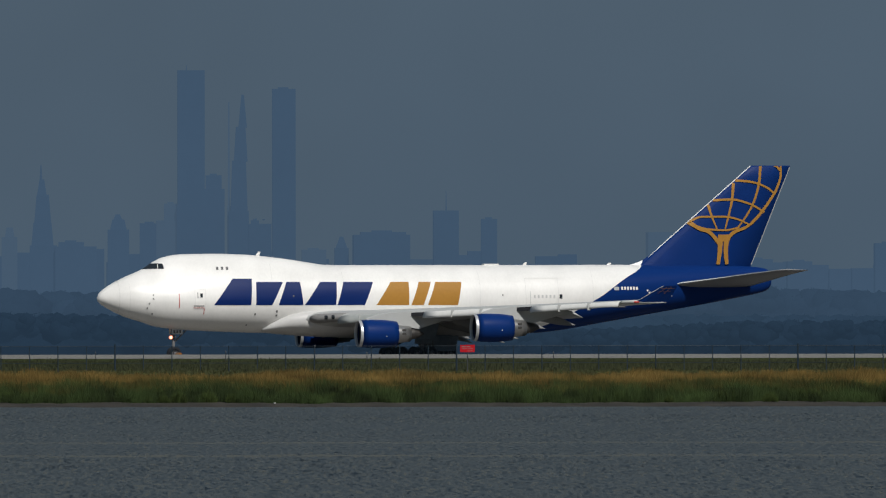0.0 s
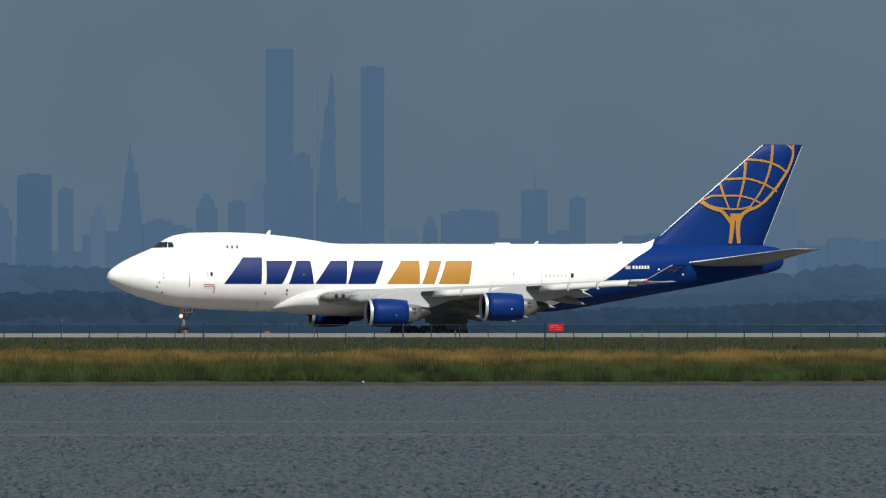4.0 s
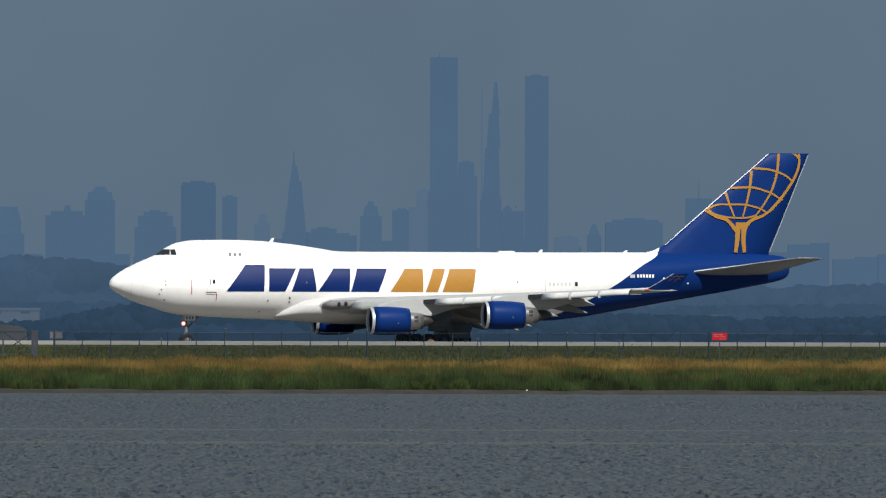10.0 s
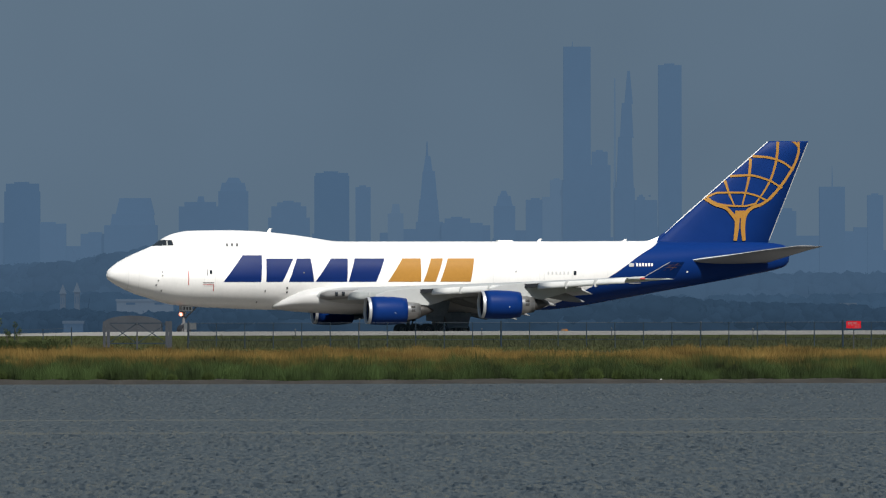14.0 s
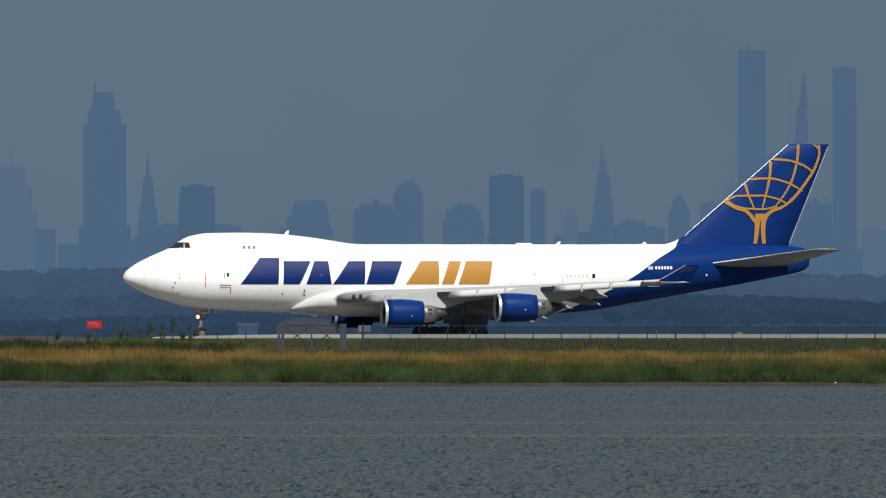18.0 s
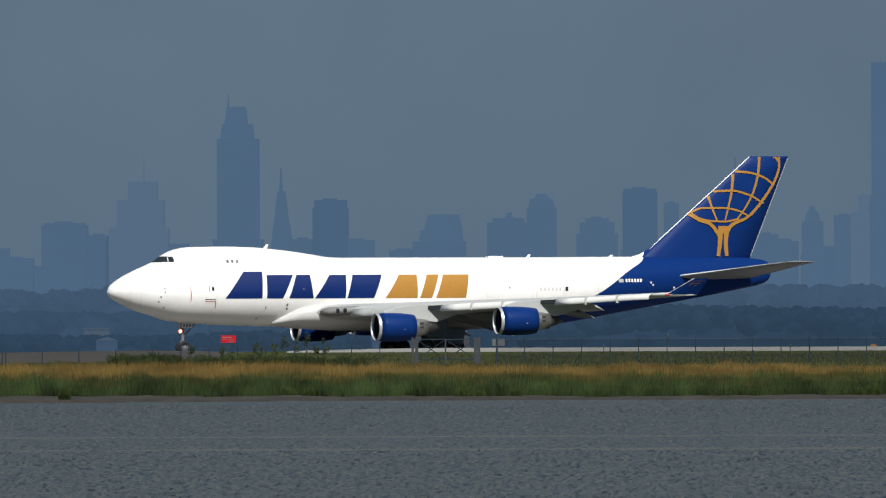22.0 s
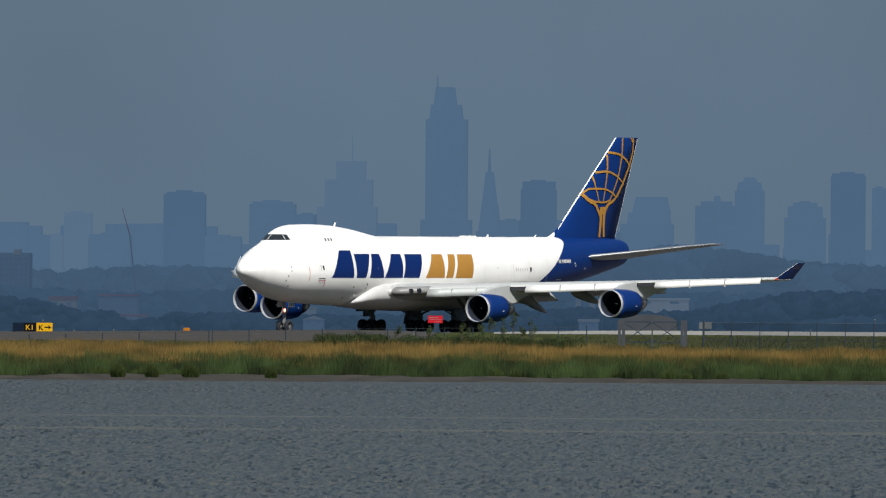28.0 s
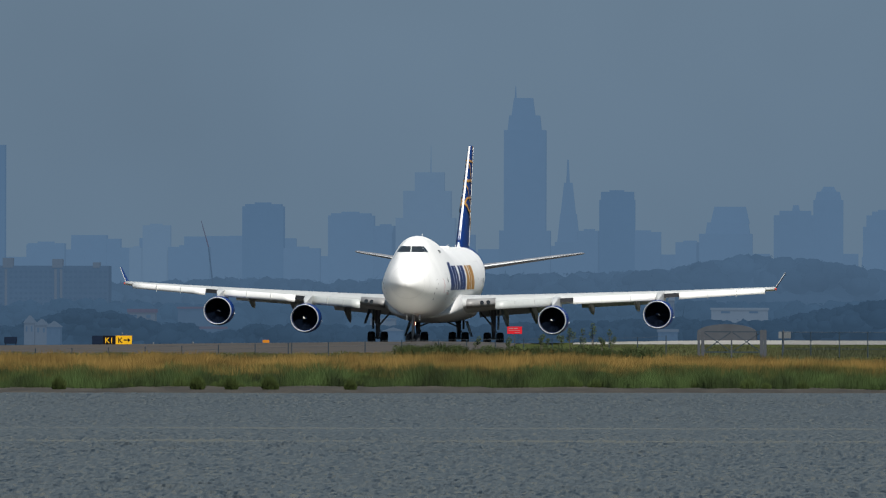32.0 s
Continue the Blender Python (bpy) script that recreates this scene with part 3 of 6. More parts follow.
    for k0, k1, u0, u1 in () if side > 0 else ((0.66, 0.675, 0.2, 0.8), (0.82, 0.835, 0.12, 0.9), (0.5, 0.95, 0.34, 0.36), (0.5, 0.95, 0.6, 0.62)):
        verts = []
        for k, u in ((k0, u0), (k0, u1), (k1, u1), (k1, u0)):
            le, te = 46.6 + 2.6 * k, 49.9 + 0.8 * k
            verts.append((le + (te - le) * u - S0, side * (31.05 + 0.9 * k) - 0.12, 5.62 + 1.58 * k))
        mesh_thing("gold_stripe", verts, [(0, 1, 2, 3)], M_DULLGOLD, wl)
    bm = bmesh.new()
    loft(bm, [[(46.6 + 2.6 * k - S0 + dx, side * (31.05 + 0.9 * k + dy), 5.62 + 1.58 * k) for dx, dy in ((-0.02, 0), (0.06, 0.035), (0.06, -0.035))] for k in (0, 0.5, 1)])
    part("leading_edge", bm, M_GREY, wl, "pale leading edge")
    bm = bmesh.new()
    bmesh.ops.create_icosphere(bm, subdivisions=2, radius=0.14, matrix=Matrix.Translation((46.7 - S0, side * 31.2, 5.6)) @ Matrix.Diagonal((2.2, 0.8, 0.8, 1)))
    part("wingtip_light", bm, M_RED, wing, "red wingtip light cover", smooth=True)
    return wing


# wing root fairing that swells from the belly
def build_fairing():
    bm = bmesh.new()
    rings = []
    for s, w, top, bot in ((16.5, 1.9, 3.2, 2.75), (17.2, 2.6, 3.75, 2.64), (18.0, 3.0, 4.35, 2.56), (19.0, 3.32, 4.95, 2.46), (20.5, 3.55, 5.35, 2.35), (23, 3.72, 5.45, 2.2), (28, 3.85, 5.25, 2.1), (33, 3.8, 4.7, 2.1), (37, 3.5, 4.3, 2.2), (40.5, 3.1, 3.9, 2.4), (43, 2.4, 3.4, 2.7)):
        c = (top + bot) / 2
        rings.append([(s - S0, math.copysign(abs(math.cos(a)) ** (1.0 if math.sin(a) < 0 else 0.7), math.cos(a)) * w, c + math.copysign(abs(math.sin(a)) ** 0.85, math.sin(a)) * (top - bot) / 2) for a in np.linspace(0, 2 * math.pi, 41)[:-1]])
    loft(bm, rings)
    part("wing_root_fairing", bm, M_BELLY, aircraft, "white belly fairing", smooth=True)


build_fairing()
wings = {side: build_wing(side) for side in (-1, 1)}

# bare metal leading edge beside the body
for side in (-1, 1):
    bm = bmesh.new()
    rings = []
    for l in (3.85, 4.6, 5.4, 6.35):
        le, te, z, t = wing_at(l)
        q = t / 1.8
        rings.append([(le - S0 + dx * q, side * l, z + dz * q) for dx, dz in ((1.6, 0.64), (0.7, 0.52), (0.16, 0.33), (-0.05, 0.13), (-0.06, -0.09), (0.1, -0.26), (0.6, -0.40), (1.4, -0.5))])
    loft(bm, rings)
    part("inner_leading_edge", bm, M_ROOT, wings[side], "worn metal inner leading edge", smooth=True)

# landing light recess and dark root step at the inner leading edge
for side in (-1, 1):
    for l in (5.2, 5.75):
        le, te, z, t = wing_at(l)
        bm = bmesh.new()
        lathe(bm, [(0, 0.02), (0, 0.2), (0.25, 0.21), (0.3, 0.1)], (le - S0 - 0.2, side * l, z + 0.06), 14)
        part("landing_light", bm, M_GLASS, wings[side], "round dark landing light")


def build_engine(side, l, lip, zc):
    x = lip - S0
    bm = bmesh.new()
    lathe(bm, [(0.42, 1.20), (0.30, 1.33), (0.9, 1.40), (1.7, 1.42), (2.6, 1.40), (3.4, 1.33), (3.95, 1.25), (3.95, 1.2), (3.2, 1.2)], (x, side * l, zc), 40)
    cowl = part("engine", bm, M_BLUE, aircraft, "dark blue engine cowling with a silver lip", smooth=True)
    bm = bmesh.new()
    lathe(bm, [(0.30, 1.34), (0.18, 1.328), (0.06, 1.31), (0.0, 1.285), (0.03, 1.26), (0.12, 1.24), (0.3, 1.228)], (x, side * l, zc), 40)
    part("intake_lip", bm, M_LIP, cowl, "dull silver intake ring", smooth=True)
    bm = bmesh.new()
    lathe(bm, [(0.28, 1.23), (1.0, 1.215), (1.5, 1.215)], (x, side * l, zc), 32)
    part("intake_duct", bm, M_DUCT, cowl, "intake duct with its shade painted dark grey", smooth=True)
    bm = bmesh.new()
    c = Vector((x + 1.35, side * l, zc))
    bm.faces.new([bm.verts.new(c + Vector((0.12, 1.2 * math.cos(a), 1.2 * math.sin(a)))) for a in np.linspace(0, 2 * math.pi, 33)[:-1]])
    for i in range(38):
        a = 2 * math.pi * i / 38
        q = []
        for r, tw, dx in ((0.3, -0.03, -0.1), (1.19, -0.045, -0.02), (1.19, 0.045, 0.1), (0.3, 0.05, 0.04)):
            q.append(bm.verts.new(c + Vector((dx, r * math.cos(a + tw), r * math.sin(a + tw)))))
        bm.faces.new(q)
    part("fan", bm, M_FAN, cowl, "dark fan blades")
    bm = bmesh.new()
    lathe(bm, [(-0.42, 0.01), (-0.36, 0.09), (-0.2, 0.19), (0.0, 0.26)], c, 20)
    spin = part("spinner", bm, M_FAN, cowl, "dark spinner with a white swirl", smooth=True)
    bm = bmesh.new()
    prev = None
    for i in range(9):
        a, r = i * 0.2 + l, 0.02 + 0.02 * i
        xx = -0.46 + 1.35 * r ** 1.0 * 0.9 - 0.02
        p, q = (bm.verts.new(c + Vector((xx, (r + d) * math.cos(a), (r + d) * math.sin(a)))) for d in (-0.04, 0.04))
        if prev:
            bm.faces.new((prev[0], p, q, prev[1]))
        prev = (p, q)
    part("swirl", bm, M_WHITE, spin, "white spiral mark")
    bm = bmesh.new()
    lathe(bm, [(3.3, 0.98), (3.95, 0.95), (4.6, 0.88), (5.35, 0.78), (5.35, 0.66), (4.5, 0.68)], (x, side * l, zc), 32)
    part("core_nozzle", bm, M_STEEL, cowl, "bare metal core cowl", smooth=True)
    bm = bmesh.new()
    lathe(bm, [(4.9, 0.62), (5.5, 0.6), (6.2, 0.4), (6.75, 0.1), (6.8, 0.02)], (x, side * l, zc), 24)
    part("exhaust_plug", bm, M_DARKSTEEL, cowl, "dark exhaust cone", smooth=True)
    bm = bmesh.new()
    lathe(bm, [(3.6, 1.19), (3.62, 0.9)], (x, side * l, zc), 32)
    part("fan_exhaust", bm, M_WELL, cowl, "dark fan exhaust ring")
    for dz in (-0.12, 0.25):
        bm = bmesh.new()
        box(bm, x + 4.35, x + 4.75, side * l - 0.93, side * l - 0.80, zc + dz, zc + dz + 0.24, 0.02)
        part("core_hatch", bm, M_DARKSTEEL, cowl, "dark core cowl opening")
    # pylon up to the wing
    le, te, z, t = wing_at(l)
    bm = bmesh.new()
    rings = []
    for xx, lo, hi, w in ((x + 0.9, zc + 1.3, zc + 1.5, 0.08), (x + 2.0, zc + 1.15, zc + 1.85, 0.26), (x + 3.6, zc + 0.9, max(z + 0.1, zc + 2.0), 0.32), (le - S0 + 0.6, zc + 0.55, z + 0.25, 0.32), (x + 6.3, zc + 0.5, z - 0.1, 0.3), (x + 8.6, z - 0.75, z - 0.25, 0.22), (x + 10.2, z - 0.62, z - 0.4, 0.06)):
        rings.append((xx, [(xx, side * l - w, lo), (xx, side * l + w, lo), (xx, side * l + w, hi), (xx, side * l + w * 0.4, hi + 0.06), (xx, side * l - w * 0.4, hi + 0.06), (xx, side * l - w, hi)]))
    rings.sort(key=lambda r: r[0])
    loft(bm, [r for _, r in rings])
    part("engine_pylon", bm, M_GREY, aircraft, "pale grey engine pylon")
    bm = bmesh.new()
    box(bm, x + 2.58, x + 2.66, side * l - 1.44, side * l - 1.38, zc - 0.28, zc - 0.2)
    part("cowl_latch", bm, M_WHITE, cowl)


for side in (-1, 1):
    build_engine(side, 11.7, 23.6, 2.52)
    build_engine(side, 20.9, 32.9, 3.1)


# tail fin
def fin_edges(z):
    k = (z - 9.2) / (19.45 - 9.2)
    return 55.55 + (67.45 - 55.55) * k, 67.4 + (71.6 - 67.4) * k


def build_fin():
    bm = bmesh.new()
    rings = []
    for z, ext, th in ((8.6, 0, 1.1), (9.2, 0, 1.0), (12, 0, 0.85), (15, 0, 0.65), (18, 0, 0.48), (19.3, 0, 0.4), (19.45, 0.15, 0.15)):
        le, te = fin_edges(z)
        le += ext
        rings.append([(le + (te - le) * u - S0, th / 2 * y, z) for u, y in ((0, 0), (0.03, 0.4), (0.12, 0.8), (0.3, 1), (0.6, 0.75), (1, 0.04), (1, -0.04), (0.6, -0.75), (0.3, -1), (0.12, -0.8), (0.03, -0.4))])
    loft(bm, rings)
    fin = part("tail_fin", bm, M_BLUE, aircraft, "dark blue fin with gold globe lines", smooth=True)
    # white leading edge strip
    bm = bmesh.new()
    rings = []
    for z in (10.2, 12, 15, 18, 19.4):
        le, te = fin_edges(z)
        rings.append([(le - S0 - 0.03, 0, z), (le - S0 + 0.08, -0.14 + z * 0.003, z), (le - S0 + 0.16, 0, z), (le - S0 + 0.08, 0.14 - z * 0.003, z)])
    loft(bm, rings)
    part("leading_edge", bm, M_WHITE, fin, "thin white leading edge")
    bm = bmesh.new()
    loft(bm, [[(fin_edges(z)[1] - S0 + dx, dy, z) for dx, dy in ((-0.05, -0.05), (0.05, 0), (-0.05, 0.05))] for z in (9.5, 12, 15, 19.3)])
    part("trailing_edge", bm, M_GREY, fin, "thin pale trailing edge")
    # dorsal fillet
    bm = bmesh.new()
    rings = []
    for s in (53.2, 53.8, 54.3, 54.8, 55.3, 55.8, 56.3, 56.8, 57.3, 57.7):
        h, w = 0.1 * smooth_step(53.0, 54.4, s) + 0.146 * max(s - 54.3, 0) ** 2, 0.06 + 0.16 * smooth_step(53.0, 56.0, s)
        rings.append([(s - S0, -w, 9.2), (s - S0, -0.05, 9.3 + h), (s - S0, 0.05, 9.3 + h), (s - S0, w, 9.2)])
    loft(bm, rings)
    part("dorsal_fillet", bm, M_LIVERY, aircraft)
    # gold lines of the globe: great-circle bands on both faces
    def fin_pt(s, z, side, lift):
        le, te = fin_edges(z)
        u = min(max((s - le) / (te - le), 0.0), 1.0)
        th = curve_at((8.6, 9.2, 12, 15, 18, 19.45), (1.1, 1.0, 0.85, 0.65, 0.48, 0.38), z)
        y = curve_at((0, 0.03, 0.12, 0.3, 0.6, 1), (0, 0.4, 0.8, 1, 0.75, 0.04), u)
        return Vector((s - S0, side * (th / 2 * y + lift), z))

    def band(name, pts, w0, w1, lift):
        """A tapered stripe through (station, height) knots on both faces, cut at the fin's edges."""
        n = 28
        ts = np.linspace(0, len(pts) - 1, n)
        k = range(len(pts))
        xs, zs = [curve_at(k, [p[0] for p in pts], t) for t in ts], [curve_at(k, [p[1] for p in pts], t) for t in ts]
        for side in (-1, 1):
            verts, inside = [], []
            for i in range(n):
                a, b = max(i - 1, 0), min(i + 1, n - 1)
                dx, dz = xs[b] - xs[a], zs[b] - zs[a]
                q = math.hypot(dx, dz) or 1
                w = (w0 + (w1 - w0) * i / (n - 1)) * 0.37
                for sg in (-1, 1):
                    s, z = xs[i] - sg * dz / q * w, min(zs[i] + sg * dx / q * w, 19.4)
                    le, te = fin_edges(z)
                    inside.append(le + 0.02 < s < te - 0.02)
                    verts.append(fin_pt(min(max(s, le + 0.02), te - 0.02), z, side, lift))
            faces = [(2 * i, 2 * i + 2, 2 * i + 3, 2 * i + 1) for i in range(n - 1) if inside[2 * i] + inside[2 * i + 1] + inside[2 * i + 2] + inside[2 * i + 3] > 2]
            mesh_thing(name, verts, faces, M_GOLD, fin)

    for i, (pts, w0, w1) in enumerate(GLOBE):
        band("gold_band", pts, w0, w1, 0.03 + 0.005 * i)
    # plain gold support under the globe
    for i, (pts, w0, w1) in enumerate(SUPPORT):
        band("gold_support", pts, w0, w1, 0.08 + 0.005 * i)


def fz(px, py):
    return (px - 192) / 17.28, (602.4 - py) / 17.66


GLOBE = [([fz(*p) for p in ps], a, b) for ps, a, b in (
    (((1374.4, 255), (1372.3, 285.5), (1364, 319), (1351, 345), (1333, 370)), 0.40, 0.22),
    (((1326, 286), (1322.6, 319), (1316, 349), (1310, 372)), 0.42, 0.2),
    (((1279, 325), (1285.6, 348.7), (1295, 372)), 0.38, 0.2),
    (((1411, 255), (1411.5, 275.6), (1404.6, 299), (1391, 322), (1374, 345), (1358, 362)), 0.3, 0.42),
    (((1389, 256), (1401, 259), (1411, 268)), 0.3, 0.3),
    (((1322, 285), (1354, 287.5), (1384, 297), (1402, 310)), 0.32, 0.26),
    (((1279, 321.5), (1320.6, 319.4), (1354, 327), (1382, 342)), 0.32, 0.24),
    (((1247, 358), (1270, 350), (1307, 350), (1334, 355), (1356, 365)), 0.26, 0.24),
    (((1247, 358), (1262, 368), (1285, 373), (1310, 374), (1336, 369)), 0.24, 0.24))]
SUPPORT = [([fz(*p) for p in ps], a, b) for ps, a, b in (
    (((1243, 360.6), (1263, 372), (1280, 377), (1293, 390), (1301, 400)), 0.3, 0.62),
    (((1361, 360), (1344, 370.6), (1327, 377), (1317, 386), (1311, 398)), 0.3, 0.62),
    (((1297, 388), (1315, 388)), 0.95, 0.95),
    (((1301, 390), (1300, 411), (1297, 435)), 0.75, 0.5),
    (((1312, 390), (1311, 411), (1313, 435)), 0.75, 0.5))]
build_fin()


def build_tailplane(side):
    bm = bmesh.new()
    rings = []
    for l, le, te, z, t in ((0.9, 58.0, 67.2, 7.35, 0.68), (2.2, 59.2, 67.3, 7.5, 0.6), (5, 62.0, 68.2, 7.95, 0.46), (8.5, 65.2, 69.3, 8.5, 0.38), (10.9, 67.4, 70.2, 8.85, 0.24), (11.1, 68.0, 70.2, 8.88, 0.1)):
        rings.append(airfoil(le, te, z, t, l, side, 0.01))
    loft(bm, rings)
    tail = part("tailplane", bm, M_TAILSHADE, aircraft, "grey horizontal tailplane with shade painted in", smooth=True)
    bm = bmesh.new()
    rings = []
    for l, le, z, t in ((1.9, 58.9, 7.46, 0.5), (5, 62.0, 7.95, 0.4), (8.5, 65.2, 8.5, 0.28), (10.9, 67.4, 8.85, 0.18)):
        rings.append([(le - S0 - 0.04, side * l, z + 0.02), (le - S0 + 0.12, side * l, z + t * 0.24), (le - S0 + 0.12, side * l, z - t * 0.04)])
    loft(bm, rings)
    part("leading_edge", bm, M_SLAT, tail, "pale leading edge")


for side in (-1, 1):
    build_tailplane(side)


# ---- landing gear ----
def wheel_mesh(parent, x, y, z, r, w):
    bm = bmesh.new()
    h = w / 2
    lathe(bm, [(-h * 0.5, 0.05), (-h * 0.5, r * 0.5), (-h, r * 0.56), (-h, r * 0.8), (-h * 0.75, r * 0.96), (-h * 0.3, r), (h * 0.3, r), (h * 0.75, r * 0.96), (h, r * 0.8), (h, r * 0.56), (h * 0.5, r * 0.5), (h * 0.5, 0.05)], (0, 0, 0), 24, axis="Y")
    wheel = part("wheel", bm, M_TYRE, parent, "black tyre", smooth=True)
    wheel.location = (x, y, z)
    bm = bmesh.new()
    lathe(bm, [(-h * 0.62, 0.02), (-h * 0.62, r * 0.2), (-h * 0.45, r * 0.3), (-h * 0.55, r * 0.5), (h * 0.55, r * 0.5), (h * 0.45, r * 0.3), (h * 0.62, r * 0.2), (h * 0.62, 0.02)], (0, 0, 0), 16, axis="Y")
    hub = part("wheel_hub", bm, M_STRUT, wheel, "grey metal hub")
    return wheel


WHEELS = []


def build_nose_gear():
    x = 7.85 - S0
    bm = bmesh.new()
    tube(bm, (x, 0, 0.62), (x - 0.12, 0, 3.4), 0.13, 0.17, 12)
    tube(bm, (x, -0.5, 0.62), (x, 0.5, 0.62), 0.09, n=10)
    tube(bm, (x + 0.05, 0, 1.7), (x + 1.5, 0, 3.2), 0.07)
    tube(bm, (x - 0.3, 0, 1.0), (x - 0.05, 0, 1.6), 0.05)
    tube(bm, (x - 0.3, 0, 1.0), (x, 0, 0.7), 0.05)
    gear = part("nose_gear", bm, M_STRUT, aircraft, "grey nose gear leg with lamps", smooth=False)
    for y in (-0.46, 0.46):
        WHEELS.append(wheel_mesh(gear, x, y, 0.62, 0.62, 0.42))
    for sy in (-1, 1):
        bm = bmesh.new()
        box(bm, x - 0.35, x + 0.75, sy * 0.6 - 0.03, sy * 0.6 + 0.03, 2.5, 3.05, 0.02)
        door = part("gear_door", bm, M_PLUG, gear, "pale nose gear door with dark bars")
        for k in range(3):
            bm = bmesh.new()
            box(bm, x - 0.2 + k * 0.3, x - 0.02 + k * 0.3, sy * 0.635 - 0.01, sy * 0.635 + 0.01, 2.62, 2.92)
            part("number_bar", bm, M_SEAM, door)
    for k, (dx, dz, r) in enumerate(((-0.36, 2.2, 0.22), (0.12, 2.3, 0.1))):
        for sy in ((-1,) if k == 0 else (-1, 1)):
            bm = bmesh.new()
            lathe(bm, [(-sy * 0.1, 0.02), (-sy * 0.08, r * 0.7), (0.0, r)], (x + dx, sy * 0.22, dz), 16, axis="Y")
            lamp = part("lamp_housing", bm, M_LAMPRED if k == 0 else M_STRUT, gear, "dull red lamp housing" if k == 0 else "grey lamp housing", smooth=True)
            bm = bmesh.new()
            lathe(bm, [(sy * 0.02, r * 0.6), (sy * 0.04, r * 0.4), (sy * 0.05, 0.02)], (x + dx, sy * 0.22, dz), 16, axis="Y")
            part("lamp_lens", bm, M_LAMP if k == 0 else M_SILVER, lamp, "lit warm lens" if k == 0 else "unlit lens", smooth=True)
            bm = bmesh.new()
            lathe(bm, [(0.0, r), (sy * 0.02, r * 0.95), (sy * 0.02, r * 0.6)], (x + dx, sy * 0.22, dz), 16, axis="Y")
            part("lens_rim", bm, M_LAMPHALO if k == 0 else M_SILVER, lamp, "glowing orange rim" if k == 0 else "metal rim", smooth=True)


M_LAMPRED = material("dull_red_housing", (0.30, 0.05, 0.03), 0.5, vary=0.2)
M_LAMP = bpy.data.materials.new("lit_taxi_light")
M_LAMP.use_nodes = True
M_LAMP.node_tree.nodes["Principled BSDF"].inputs["Emission Color"].default_value = (1.0, 0.33, 0.2, 1)
M_LAMP.node_tree.nodes["Principled BSDF"].inputs["Emission Strength"].default_value = 7.0
# the lamp's glare halo, imitated by an emissive orange rim
M_LAMPHALO = bpy.data.materials.new("glowing_orange_rim")
M_LAMPHALO.use_nodes = True
M_LAMPHALO.node_tree.nodes["Principled BSDF"].inputs["Emission Color"].default_value = (1.0, 0.24, 0.10, 1)
M_LAMPHALO.node_tree.nodes["Principled BSDF"].inputs["Emission Strength"].default_value = 1.0
build_nose_gear()


def build_main_gear(s, l, top):
    x, sg = s - S0, math.copysign(1, l)
    bm = bmesh.new()
    tube(bm, (x, l, 0.7), (x - 0.1, l, top), 0.19, 0.24, 12)
    tube(bm, (x - 0.75, l, 0.62), (x + 0.75, l, 0.62), 0.12, n=10)
    for dx in (-0.73, 0.73):
        tube(bm, (x + dx, l - 0.6, 0.62), (x + dx, l + 0.6, 0.62), 0.08)
    tube(bm, (x, l, 1.7), (x + 0.2, l - sg * 1.6, top), 0.08)
    tube(bm, (x, l, 1.5), (x + 1.6, l, top), 0.11)
    tube(bm, (x, l, 2.0), (x - 1.3, l - sg * 0.4, top), 0.09)
    tube(bm, (x - 0.1, l - 0.3, 1.2), (x - 0.1, l + 0.3, 2.2), 0.06)
    tube(bm, (x + 0.3, l, 0.8), (x + 0.5, l, 1.5), 0.07)
    tube(bm, (x + 0.5, l, 1.5), (x, l, 2.1), 0.07)
    gear = part("main_gear", bm, M_STRUT, aircraft, "four-wheeled grey main gear bogie")
    for dx in (-0.73, 0.73):
        for dy in (-0.6, 0.6):
            WHEELS.append(wheel_mesh(gear, x + dx, l + dy, 0.62, 0.62, 0.54))
    bm = bmesh.new()
    box(bm, x - 0.9, x + 0.9, l + sg * 0.42, l + sg * 0.48, 1.5, top, 0.02)
    part("gear_door", bm, M_WELL, gear, "dark leg door")
    bm = bmesh.new()
    loft(bm, [[(x + dx, l + sg * (k * 0.5 + dy), top - 0.1 - k * 1.5) for dx, dy in ((-1.3 + k * 0.3, 0.7), (1.5 - k * 0.5, 0.7), (1.5 - k * 0.5, 0.76), (-1.3 + k * 0.3, 0.76))] for k in (0, 1)])
    part("bay_door", bm, M_WELL, gear, "dark hanging bay door")


for l, s, top in ((-5.5, 31.9, 3.6), (5.5, 31.9, 3.6), (-1.93, 34.9, 2.4), (1.93, 34.9, 2.4)):
    build_main_gear(s, l, top)


# ---- small things on the fuselage ----
def pz(px, py, l=3.0):
    """Station and height on the near side."""
    return ((px - 192) / 17.71 - l * 0.218) / 0.976, (602.4 - py) / 17.71


def film(name, px0, py0, px1, py1, mat, label="", l=3.0, both=True):
    s0, z1 = pz(px0, py0, l)
    s1, z0 = pz(px1, py1, l)
    for side in ((-1, 1) if both else (-1,)):
        patch(name, ((s0, z0), (s1, z0), (s1, z1), (s0, z1)), mat, label=label, nu=3, nv=8, side=side, out=0.03)


